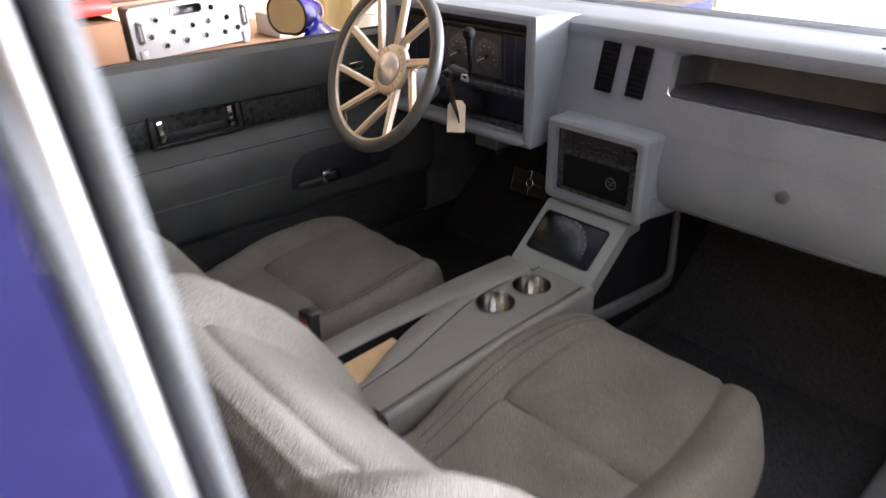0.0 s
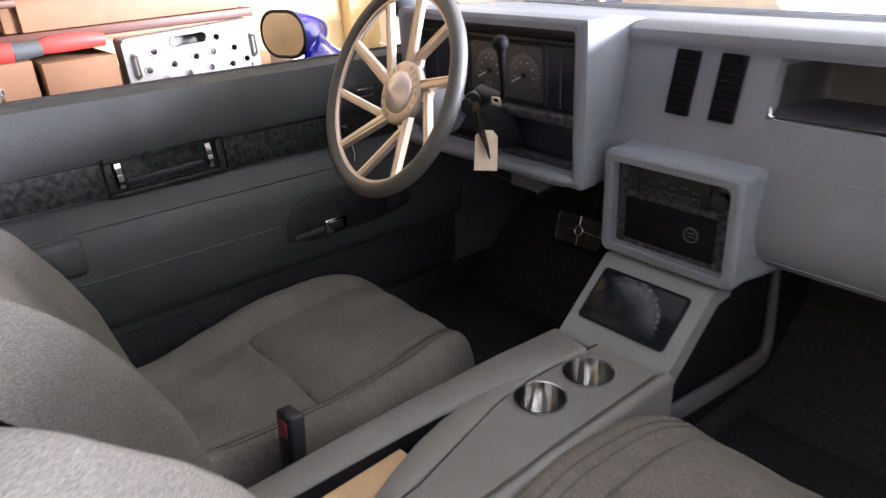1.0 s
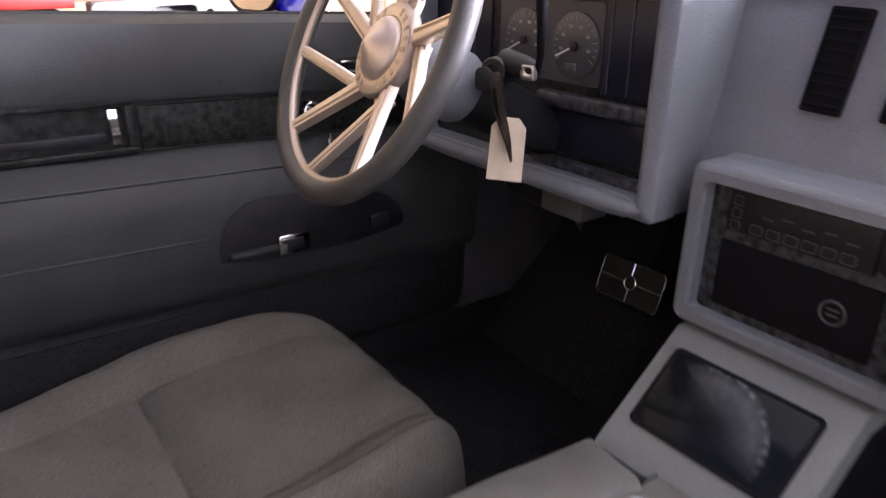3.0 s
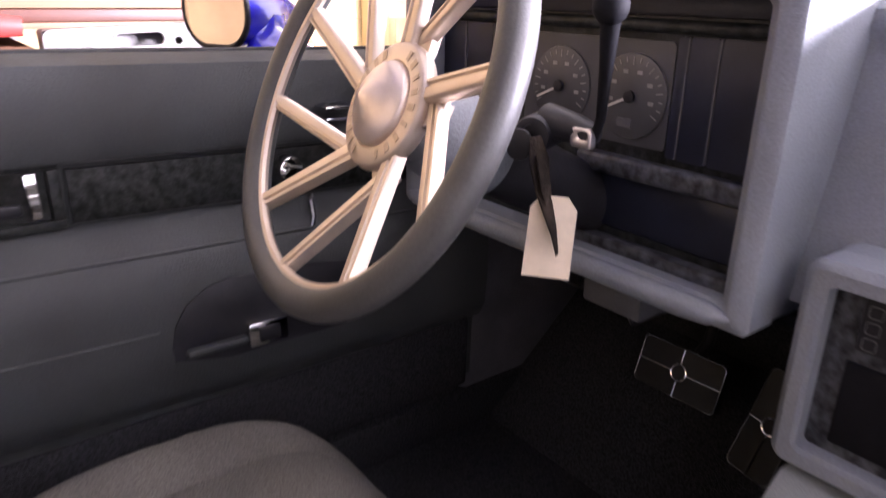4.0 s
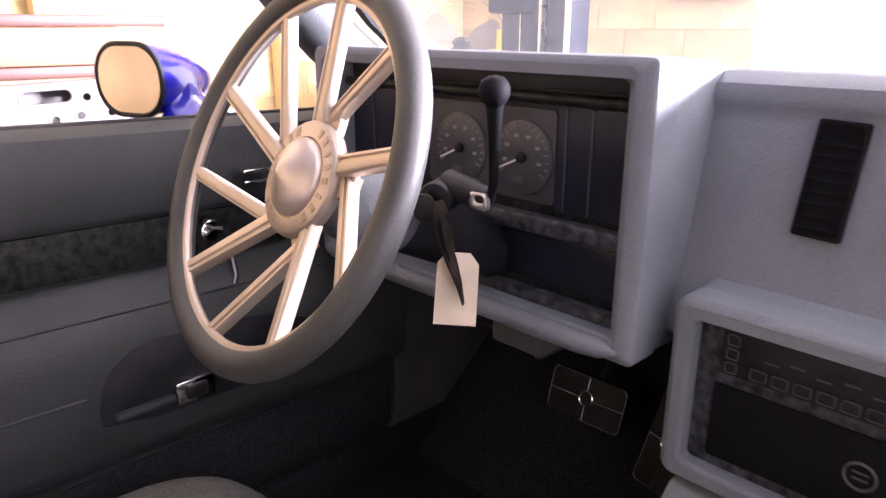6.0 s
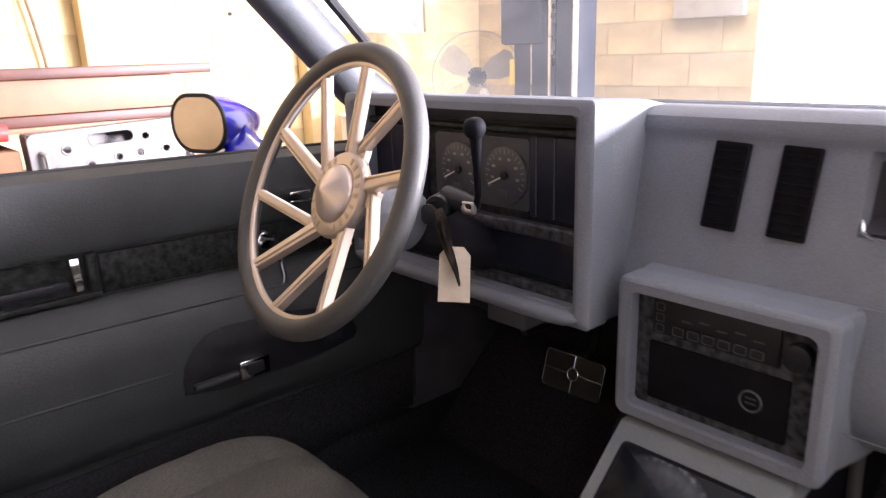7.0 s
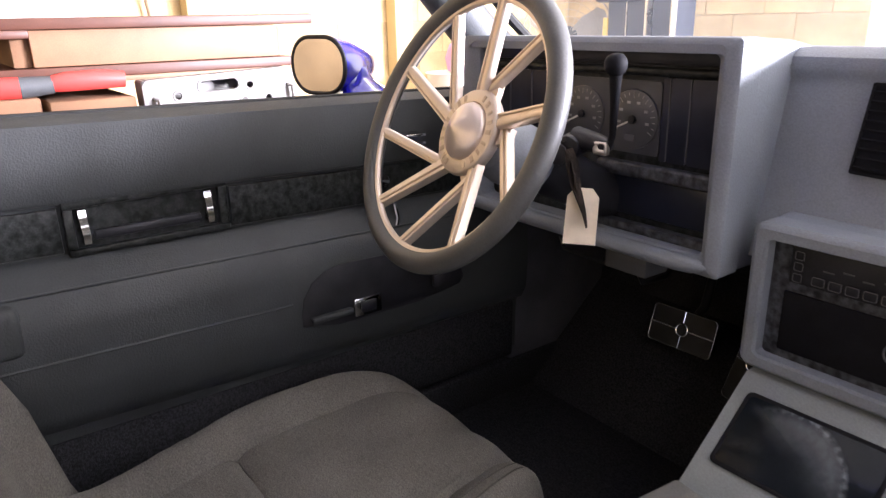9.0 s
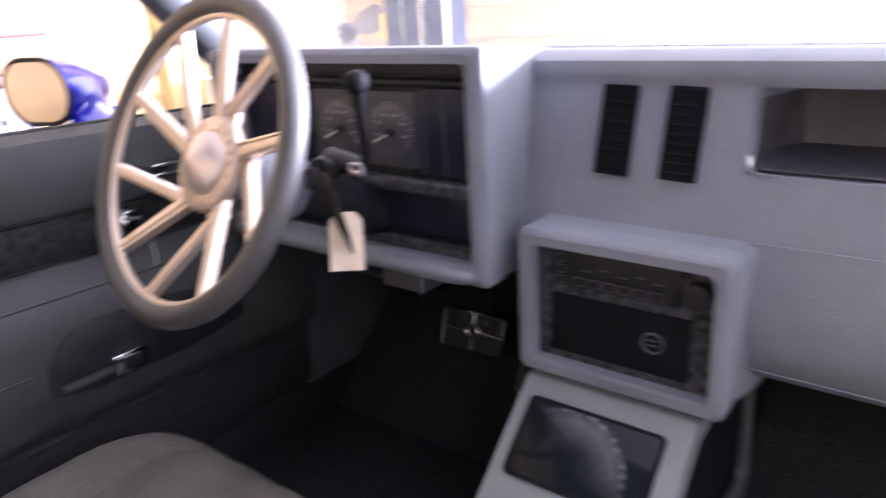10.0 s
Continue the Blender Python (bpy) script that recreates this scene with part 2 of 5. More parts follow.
def add_tube(bm, pts, radius, n=12, closed=False, squash=1.0):
    """A tube along points; radius is a number or one for each point."""
    pts = [Vector(p) for p in pts]
    k = len(pts)
    rs = [radius] * k if isinstance(radius, (int, float)) else radius
    rings, up = [], None
    for i, p in enumerate(pts):
        a = pts[i - 1] if (i > 0 or closed) else p
        b = pts[(i + 1) % k] if (i < k - 1 or closed) else p
        t = (b - a).normalized()
        if up is None:
            up = Vector((0, 0, 1)) if abs(t.z) < 0.9 else Vector((1, 0, 0))
        s = t.cross(up).normalized()
        up = s.cross(t).normalized()
        rings.append([bm.verts.new(p + rs[i] * (math.cos(2 * math.pi * j / n) * s + squash * math.sin(2 * math.pi * j / n) * up)) for j in range(n)])
    for i in range(k if closed else k - 1):
        r0, r1 = rings[i], rings[(i + 1) % k]
        for j in range(n):
            bm.faces.new((r0[j], r0[(j + 1) % n], r1[(j + 1) % n], r1[j]))
    if not closed:
        bm.faces.new(rings[0][::-1])
        bm.faces.new(rings[-1])


def tube(pts, radius, n=12, closed=False, squash=1.0):
    bm = bmesh.new()
    add_tube(bm, pts, radius, n, closed, squash)
    return bm


def add_disc(bm, radius, depth, m, n=32, bevel=0.0, radius2=None):
    r = bmesh.ops.create_cone(bm, cap_ends=True, segments=n, radius1=radius, radius2=radius2 if radius2 is not None else radius, depth=depth)
    vs = r["verts"]
    for v in vs:
        v.co.z += depth / 2
    if bevel:
        es = [e for e in {e for v in vs for e in v.link_edges} if abs(e.verts[0].co.z - e.verts[1].co.z) < 1e-6]
        out = bmesh.ops.bevel(bm, geom=es, offset=bevel, segments=2, profile=0.5, affect="EDGES")
        vs = list({v for f in out["faces"] for v in f.verts} | {v for v in vs if v.is_valid})
    bmesh.ops.transform(bm, matrix=m, verts=[v for v in vs if v.is_valid])


def disc(radius, depth, m, n=32, bevel=0.0, radius2=None):
    bm = bmesh.new()
    add_disc(bm, radius, depth, m, n, bevel, radius2)
    return bm


def lathe(profile, m, n=32):
    """Turned body: (radius, height) pairs about the z of m."""
    bm = bmesh.new()
    rings = []
    for r, z in profile:
        if r < 1e-6:
            rings.append([bm.verts.new(m @ Vector((0, 0, z)))])
        else:
            rings.append([bm.verts.new(m @ Vector((r * math.cos(2 * math.pi * j / n), r * math.sin(2 * math.pi * j / n), z))) for j in range(n)])
    for a, b in zip(rings, rings[1:]):
        for j in range(n):
            k = (j + 1) % n
            if len(a) == 1 and len(b) > 1:
                bm.faces.new((a[0], b[j], b[k]))
            elif len(b) == 1 and len(a) > 1:
                bm.faces.new((a[j], a[k], b[0]))
            elif len(a) > 1:
                bm.faces.new((a[j], a[k], b[k], b[j]))
    return bm


def loft(sections, caps=True):
    """A skin through closed rings of equal length."""
    bm = bmesh.new()
    rings = [[bm.verts.new(p) for p in s] for s in sections]
    n = len(rings[0])
    for a, b in zip(rings, rings[1:]):
        for j in range(n):
            bm.faces.new((a[j], a[(j + 1) % n], b[(j + 1) % n], b[j]))
    if caps:
        bm.faces.new(rings[0][::-1])
        bm.faces.new(rings[-1])
    return bm


def ring_plate(ow, oh, orad, iw, ih, irad, depth, m, shift=(0, 0), bevel=0.006, n=6):
    """A frame with a hole: rounded outline outside and inside, raised by depth along the z of m."""
    bm = bmesh.new()
    o, i = rounded(ow, oh, orad, n), [(x + shift[0], y + shift[1]) for x, y in rounded(iw, ih, irad, n)]
    k = len(o)
    rows = []
    for pts, z in ((o, 0.0), (o, depth - bevel * 1.25), (o, depth - bevel)):
        rows.append([bm.verts.new((x, y, z)) for x, y in pts])
    rows.append([bm.verts.new((x * (1 - bevel * 0.6 / ow * 2), y * (1 - bevel * 0.6 / oh * 2), depth - bevel * 0.3)) for x, y in o])
    rows.append([bm.verts.new((x * (1 - bevel * 2.2 / ow * 2), y * (1 - bevel * 2.2 / oh * 2), depth)) for x, y in o])
    g = [((x - shift[0]) * (1 + bevel * 1.4 / iw * 2) + shift[0], (y - shift[1]) * (1 + bevel * 1.4 / ih * 2) + shift[1]) for x, y in i]
    rows.append([bm.verts.new((x, y, depth)) for x, y in g])
    rows.append([bm.verts.new((x, y, depth - bevel)) for x, y in i])
    rows.append([bm.verts.new((x, y, 0.0)) for x, y in i])
    for a, b in zip(rows, rows[1:] + rows[:1]):
        for j in range(k):
            bm.faces.new((a[j], a[(j + 1) % k], b[(j + 1) % k], b[j]))
    bmesh.ops.transform(bm, matrix=m, verts=bm.verts)
    return bm


FRONTAL = Matrix(((1, 0, 0, 0), (0, 0, -1, 0), (0, 1, 0, 0), (0, 0, 0, 1)))  # local x right, y up, z towards the rear of the car


def facing(x, y, z):
    return Matrix.Translation((x, y, z)) @ FRONTAL


def sideways(x, y, z):
    """Local x towards the front, y up, z towards the middle of the car, for things on the driver's door."""
    return Matrix.Translation((x, y, z)) @ Matrix(((0, 0, 1, 0), (1, 0, 0, 0), (0, 1, 0, 0), (0, 0, 0, 1)))


def glow(name, colour, strength):
    m = bpy.data.materials.new(name)
    m.use_nodes = True
    b = m.node_tree.nodes["Principled BSDF"]
    b.inputs["Base Color"].default_value = (0, 0, 0, 1)
    b.inputs["Emission Color"].default_value, b.inputs["Emission Strength"].default_value = (*colour, 1), strength
    return m


def dusty_glass(name):
    """Clear thin glass with a mirror gloss and a film of dust."""
    m = bpy.data.materials.new(name)
    m.use_nodes = True
    nt = m.node_tree
    out = nt.nodes["Material Output"]
    nt.nodes.remove(nt.nodes["Principled BSDF"])
    clear, gloss, dust = nt.nodes.new("ShaderNodeBsdfTransparent"), nt.nodes.new("ShaderNodeBsdfGlossy"), nt.nodes.new("ShaderNodeBsdfDiffuse")
    clear.inputs["Color"].default_value = (0.93, 0.95, 0.94, 1)
    gloss.inputs["Roughness"].default_value = 0.03
    dust.inputs["Color"].default_value = (0.75, 0.74, 0.72, 1)
    fr = nt.nodes.new("ShaderNodeFresnel")
    fr.inputs["IOR"].default_value = 1.3
    m1, m2 = nt.nodes.new("ShaderNodeMixShader"), nt.nodes.new("ShaderNodeMixShader")
    tc, mp, ns, rp = nt.nodes.new("ShaderNodeTexCoord"), nt.nodes.new("ShaderNodeMapping"), nt.nodes.new("ShaderNodeTexNoise"), nt.nodes.new("ShaderNodeMapRange")
    mp.inputs["Scale"].default_value = (2.0, 5.0, 5.0)
    ns.inputs["Scale"].default_value, ns.inputs["Detail"].default_value = 2.5, 8.0
    rp.inputs["From Min"].default_value, rp.inputs["From Max"].default_value = 0.35, 0.75
    rp.inputs["To Min"].default_value, rp.inputs["To Max"].default_value = 0.03, 0.12
    nt.links.new(tc.outputs["Object"], mp.inputs["Vector"])
    nt.links.new(mp.outputs[0], ns.inputs["Vector"])
    nt.links.new(ns.outputs["Fac"], rp.inputs["Value"])
    half = nt.nodes.new("ShaderNodeMath")
    half.operation = "MULTIPLY"
    half.inputs[1].default_value = 0.35
    nt.links.new(fr.outputs[0], half.inputs[0])
    nt.links.new(half.outputs[0], m1.inputs[0])
    nt.links.new(clear.outputs[0], m1.inputs[1])
    nt.links.new(gloss.outputs[0], m1.inputs[2])
    nt.links.new(rp.outputs[0], m2.inputs[0])
    nt.links.new(m1.outputs[0], m2.inputs[1])
    nt.links.new(dust.outputs[0], m2.inputs[2])
    nt.links.new(m2.outputs[0], out.inputs["Surface"])
    return m


GLASS = dusty_glass("windscreen_glass")
DAYLIGHT = glow("daylight_haze", (1.0, 0.99, 0.97), 3.0)
TUBE = glow("lamp_tube", (1.0, 0.93, 0.8), 6.0)

# ---- garage ----
GX0, GX1, GY0, GY1, GH = -3.7, 4.6, -4.5, 3.6, 3.2
single("floor", box((GX0 - 0.2, GY0 - 0.2, -0.1), (GX1 + 0.2, GY1 + 0.2, 0.0)), CONCRETE, "worn grey concrete garage floor", "floor", kind="structure")
single("ceiling", box((GX0 - 0.2, GY0 - 0.2, GH), (GX1 + 0.2, GY1 + 0.2, GH + 0.15)), WHITE, "pale painted garage ceiling", "ceiling", kind="structure")
bm = box((GX0 - 0.2, GY0, 0), (GX0 - 0.012, 2.1, GH))
add_box(bm, (GX0 - 0.2, 2.1, 0), (GX0 - 0.012, 3.06, 1.2))
add_box(bm, (GX0 - 0.2, 2.1, 2.2), (GX0 - 0.012, 3.06, GH))
add_box(bm, (GX0 - 0.2, 3.06, 0), (GX0 - 0.012, GY1 + 0.2, GH))
wall_west = single("wall_west", bm, MORTAR, "cream painted block wall with a high window", "wall", kind="structure")
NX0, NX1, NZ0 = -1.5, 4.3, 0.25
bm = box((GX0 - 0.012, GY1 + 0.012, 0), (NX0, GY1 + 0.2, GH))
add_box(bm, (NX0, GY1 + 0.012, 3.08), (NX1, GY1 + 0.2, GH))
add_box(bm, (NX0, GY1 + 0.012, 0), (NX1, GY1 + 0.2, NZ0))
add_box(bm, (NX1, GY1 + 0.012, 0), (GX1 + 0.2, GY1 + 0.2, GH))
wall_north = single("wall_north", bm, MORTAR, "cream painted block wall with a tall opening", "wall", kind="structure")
single("wall_south", box((GX0 - 0.2, GY0 - 0.2, 0), (GX1 + 0.2, GY0, GH)), WALLP, "plain cream painted garage wall", "wall", kind="structure")
single("wall_east", box((GX1, GY0, 0), (GX1 + 0.2, GY1, GH)), PLAIN, "plain pale grey painted wall", "wall", kind="structure")
single("backdrop", box((-9.0, 5.2, -0.1), (16.0, 5.25, 2.6)), DAYLIGHT, "overexposed white daylight outside the opening", "backdrop", kind="structure")
single("ground", box((-40, GY1 + 0.2, -0.14), (40, 60, -0.02)), CONCRETE, "pale concrete yard outside the opening", "ground", kind="structure")
window = tagged(part("window_1", box((-3.83, 2.14, 1.24), (-3.81, 3.02, 2.16)), DAYLIGHT), "high window full of white daylight", "window", kind="structure")
for lo, hi in (((-3.85, 2.1, 1.20), (-3.74, 3.06, 1.24)), ((-3.85, 2.1, 2.16), (-3.74, 3.06, 2.20)), ((-3.85, 2.1, 1.24), (-3.74, 2.14, 2.16)), ((-3.85, 3.02, 1.24), (-3.74, 3.06, 2.16))):
    part("window_frame", box(lo, hi, 0.004), WHITE, window)
# pilasters of the west wall
for y0, y1 in ((-0.95, -0.6), (0.66, 1.05), (1.95, 2.08)):
    part("pilaster", box((GX0 - 0.004, y0, 0), (GX0 + 0.11, y1, GH), 0.01), WALLP, wall_west)
# unseen ceiling fixtures, made up to go with the fill lamps
for x, y, ln in ((-2.30, 0.9, 3.6), (2.1, -2.5, 2.4), (-0.3, 1.9, 1.4)):
    lamp = thing("fill_fixture", "added white steel strip light, unseen under the ceiling", "ceiling light", "strip lights")
    part("housing", box((x - 0.08, y - ln / 2, 3.14), (x + 0.08, y + ln / 2, 3.2), 0.01), WHITE, lamp)
    part("tube", tube([(x, y - ln / 2 + 0.05, 3.125), (x, y + ln / 2 - 0.05, 3.125)], 0.014, 10), TUBE, lamp)

# ---- car shell ----
car = thing("car", "blue two-door car with a grey interior", "car")
part("floor_pan", box((-0.74, -1.3, 0.20), (0.74, 0.62, 0.262), 0.01), CARPET, car, "black carpet")
part("toe_board", loft([[(x, 0.40, 0.262), (x, 0.62, 0.45), (x, 0.68, 0.95), (x, 0.72, 0.95), (x, 0.70, 0.25)] for x in (-0.74, 0.74)]), CARPET, car, "black carpet")
bm = box((-0.118, -1.3, 0.262), (0.122, 0.62, 0.33), 0.03, 4)
part("tunnel", bm, CARPET, car, "black carpet")
part("roof", loft([[(x, y, z) for x, z in ((-0.66, 1.36), (-0.60, 1.42), (-0.3, 1.45), (0.3, 1.45), (0.60, 1.42), (0.66, 1.36), (0.58, 1.39), (-0.58, 1.39))] for y in (-1.35, -0.7, -0.14)]), BLUE, car, "blue painted roof")
part("headliner", loft([[(x, y, z) for x, z in ((-0.60, 1.362), (-0.50, 1.380), (0.0, 1.3865), (0.50, 1.380), (0.60, 1.362), (0.60, 1.356), (0.50, 1.373), (0.0, 1.379), (-0.50, 1.373), (-0.60, 1.356))] for y in (-1.32, -0.75, -0.132)]), LINING, car, "pale grey cloth headliner")
for s in (-1, 1):
    part("pillar", tube([(s * 0.735, 0.46, 0.87), (s * 0.70, 0.27, 0.995), (s * 0.675, 0.06, 1.19), (s * 0.62, -0.15, 1.40)], [0.045, 0.041, 0.038, 0.04], 14), DARKVINYL, car, "dark slate windscreen pillar")
    part("seal", tube([(s * 0.70, 0.50, 0.90), (s * 0.668, 0.32, 1.02), (s * 0.643, 0.11, 1.215), (s * 0.59, -0.10, 1.41)], 0.009, 8), RUBBER, car, "black rubber seal")
    part("kick_panel", box((s * 0.70 - 0.02, 0.34, 0.262), (s * 0.70 + 0.02, 0.66, 0.70), 0.012), KICKV, car, "dark grey kick panel")
    part("door_sill", box((s * 0.72 - 0.05, -1.0, 0.22), (s * 0.72 + 0.05, 0.60, 0.335), 0.015), STRUTV if s > 0 else CARPET, car)
    part("fender", loft([[(s * x, y, z) for x, z in ((0.60, 0.80), (0.80, 0.79), (0.86, 0.74), (0.86, 0.45), (0.76, 0.45), (0.74, 0.76))] for y in (0.5, 1.2, 2.1)]), BLUE, car)
    for y in (-1.75, 1.35):
        part("tyre", tube([(s * 0.74, y + 0.25 * math.cos(a), 0.33 + 0.25 * math.sin(a)) for a in [2 * math.pi * i / 32 for i in range(32)]], 0.08, 10, True), RUBBER, car)
part("rear_body", box((-0.80, -2.6, 0.30), (0.80, -1.3, 0.85), 0.06, 3), BLUE, car, "blue painted body")
part("hood", loft([[(x, y, z + d) for x, d in ((-0.78, -0.06), (-0.6, -0.01), (0, 0.012), (0.6, -0.01), (0.78, -0.06), (0.78, -0.09), (-0.78, -0.09))] for y, z in ((1.22, 0.835), (1.6, 0.81), (2.1, 0.745))]), BLUE, car, "blue painted hood")
# cowl drawn out forwards and pale, its colour standing for the white haze
part("cowl", loft([[(x, y, z + d) for x, d in ((-0.74, -0.03), (-0.4, 0.0), (0.4, 0.0), (0.74, -0.03), (0.74, -0.06), (-0.74, -0.06))] for y, z in ((0.64, 0.908), (0.85, 0.895), (1.218, 0.85))]), PLAIN, car, "windscreen cowl, pale to stand for white haze")
bm = bmesh.new()
grid = []
for j in range(9):
    v = j / 8
    grid.append([bm.verts.new((u * (0.705 - 0.085 * v), (0.44 + 0.22 * (1 - u * u)) * (1 - v) + v * (-0.14 + 0.08 * (1 - u * u)), 0.935 + 0.475 * v)) for u in [i / 8 - 1 for i in range(17)]])
for a, b in zip(grid, grid[1:]):
    for i in range(16):
        bm.faces.new((a[i], a[i + 1], b[i + 1], b[i]))
bmesh.ops.solidify(bm, geom=list(bm.faces), thickness=0.005)
ws = part("windscreen", bm, GLASS, car, "dusty windscreen glass")
ws.visible_shadow = False
part("rear_bulkhead", box((-0.70, -1.32, 0.30), (0.62, -1.25, 0.98), 0.02), VINYL, car)
part("parcel_shelf", box((-0.66, -1.36, 0.98), (0.62, -1.2, 1.0), 0.008), VINYL, car)
# rear edge of the passenger's door opening
part("quarter_panel", loft([[(0.80, y0, 0.30), (0.83, y0, 0.75), (0.784, y0, 0.92), (0.662, y0, 1.15), (0.60, y0, 1.28), (0.55, y0, 1.38), (0.50, y0, 1.38), (0.50, y0, 0.30)] for y0 in (-1.6, -0.906)]), SHADEBLUE, car, "blue quarter panel with shade in its paint")


def pillar_strip(name, y, x, lean, r, mat, label=""):
    """A strip up the lock pillar: x at a height of 1.15 m, leaning inwards as it rises."""
    zs = [0.62 + 0.0925 * i for i in range(9)]
    part(name, tube([(x + lean * (1.15 - z), y, z) for z in zs], r, 12), mat, car, label)


pillar_strip("body_flange", -0.9000, 0.6556, 0.50, 0.0043, DARKVINYL)
pillar_strip("trim_moulding", -0.8945, 0.6530, 0.370, 0.0036, DULLSTEEL, "bright satin steel moulding")
pillar_strip("weatherstrip", -0.8865, 0.6392, 0.430, 0.0056, VENTBLACK, "black rubber weatherstrip")
pillar_strip("seal_lip", -0.8805, 0.6449, 0.300, 0.0052, DARKVINYL, "grey door opening seal")

# driver's door, closed, with its window down
DP = [(-0.83, 0.87), (-0.80, 0.898), (-0.735, 0.906), (-0.712, 0.895), (-0.702, 0.86), (-0.698, 0.80), (-0.700, 0.795), (-0.712, 0.792), (-0.712, 0.722), (-0.700, 0.718), (-0.692, 0.71), (-0.675, 0.698), (-0.655, 0.68), (-0.646, 0.64), (-0.644, 0.57), (-0.648, 0.52), (-0.66, 0.495), (-0.675, 0.488), (-0.678, 0.47), (-0.68, 0.36), (-0.69, 0.335), (-0.83, 0.335)]
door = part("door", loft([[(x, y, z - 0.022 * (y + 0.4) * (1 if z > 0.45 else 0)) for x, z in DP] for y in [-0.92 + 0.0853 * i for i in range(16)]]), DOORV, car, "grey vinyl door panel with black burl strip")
ZB = lambda y: -0.022 * (y + 0.4)
for y0, y1 in ((-0.905, -0.425), (-0.195, 0.33)):
    part("trim_strip", prism([(y0, 0.7265 + ZB(y0)), (y1, 0.7265 + ZB(y1)), (y1, 0.7875 + ZB(y1)), (y0, 0.7875 + ZB(y0))], 0.006, sideways(-0.7115, 0, 0), 0.002), BURL, door, "black burl trim strip")
part("belt_seal", tube([(-0.742, y, 0.905 + ZB(y)) for y in (-0.9, -0.3, 0.34)], 0.005, 8), RUBBER, door)
bm = bmesh.new()
for lo, hi in (((-0.42, 0.786), (-0.20, 0.796)), ((-0.42, 0.720), (-0.20, 0.7295)), ((-0.42, 0.7295), (-0.408, 0.786)), ((-0.213, 0.7295), (-0.20, 0.786))):
    add_box(bm, (-0.712, lo[0], lo[1]), (-0.7, hi[0], hi[1]), 0.002)
part("handle_frame", bm, BURL, door)
part("handle_recess", box((-0.716, -0.408, 0.7295), (-0.7105, -0.213, 0.786)), BURL, door)
for y in (-0.396, -0.228):
    part("chrome_bar", loft([[(-0.711, y - 0.0075, z), (-0.700 + 0.003 * k, y - 0.004 - 0.002 * (z > 0.76), z), (-0.700 + 0.003 * k, y + 0.004 + 0.001 * (z < 0.75), z), (-0.711, y + 0.0065, z)] for k, z in ((0, 0.735), (1, 0.745), (1, 0.77), (0, 0.783))]), CHROME, door, "chrome pull bar end")
part("pull_lever", box((-0.711, -0.385, 0.738), (-0.704, -0.24, 0.752), 0.003), BLACK, door)
# recess in the armrest with its switches
part("armrest_recess", prism([(-0.122, 0.552), (-0.124, 0.572), (-0.118, 0.598), (-0.102, 0.622), (-0.078, 0.638), (-0.05, 0.644), (0.06, 0.640), (0.12, 0.630), (0.165, 0.612), (0.19, 0.590), (0.20, 0.565), (0.19, 0.552), (0.10, 0.540), (-0.06, 0.541)], 0.0022, sideways(-0.6455, 0, 0), 0.0018), BLACK, door, "dark moulded armrest recess")
part("lower_carpet", loft([[(-0.70, y, 0.345), (-0.676, y, 0.345), (-0.673, y, 0.352), (-0.6705, y, 0.462), (-0.674, y, 0.470), (-0.70, y, 0.470)] for y in (-0.90, -0.3, 0.345)]), CARPET, door, "black carpeted lower door")
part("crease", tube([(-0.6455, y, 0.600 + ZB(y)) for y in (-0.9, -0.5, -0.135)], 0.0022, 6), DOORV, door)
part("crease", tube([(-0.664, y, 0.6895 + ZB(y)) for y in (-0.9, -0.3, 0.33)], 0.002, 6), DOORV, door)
sw = part("switch", box((-0.643, -0.034, 0.548), (-0.634, 0.018, 0.580), 0.003), CHROME, door, "chrome window switch plate")
part("switch_rocker", box((-0.637, -0.022, 0.555), (-0.630, 0.006, 0.574), 0.002), BLACK, door)
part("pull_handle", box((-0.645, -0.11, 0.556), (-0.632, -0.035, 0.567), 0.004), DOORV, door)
part("switch", box((-0.644, 0.128, 0.56), (-0.636, 0.165, 0.583), 0.003), BLACK, door)
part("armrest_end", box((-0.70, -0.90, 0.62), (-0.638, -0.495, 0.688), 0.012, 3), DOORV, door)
bm = disc(0.016, 0.03, sideways(-0.70, 0.052, 0.758), 20, 0.004)
part("remote_knob", bm, CHROME, door, "chrome mirror control knob")
part("lock_stalk", box((-0.70, 0.10, 0.812), (-0.665, 0.14, 0.817), 0.002), CHROME, door)
part("lock_stalk", box((-0.70, 0.10, 0.826), (-0.665, 0.14, 0.831), 0.002), CHROME, door)
part("hook_lever", tube([(-0.69, 0.085, 0.715), (-0.672, 0.08, 0.69), (-0.665, 0.072, 0.672), (-0.675, 0.066, 0.667), (-0.69, 0.066, 0.672)], 0.004, 8), CHROME, door)
part("outer_skin", loft([[(x, y, z) for x, z in ((-0.832, 0.87), (-0.86, 0.80), (-0.88, 0.6), (-0.86, 0.34), (-0.835, 0.34))] for y in (-0.92, -0.3, 0.36)]), BLUE, door, "blue door skin")

part("lock_knob", lathe([(0.0, 0.0), (0.009, 0.0), (0.008, 0.003), (0.0035, 0.004), (0.0035, 0.014), (0.0055, 0.016), (0.0055, 0.024), (0.0, 0.026)], Matrix.Translation((-0.752, -0.53, 0.9075)), 16), CHROME, door, "small chrome lock knob")

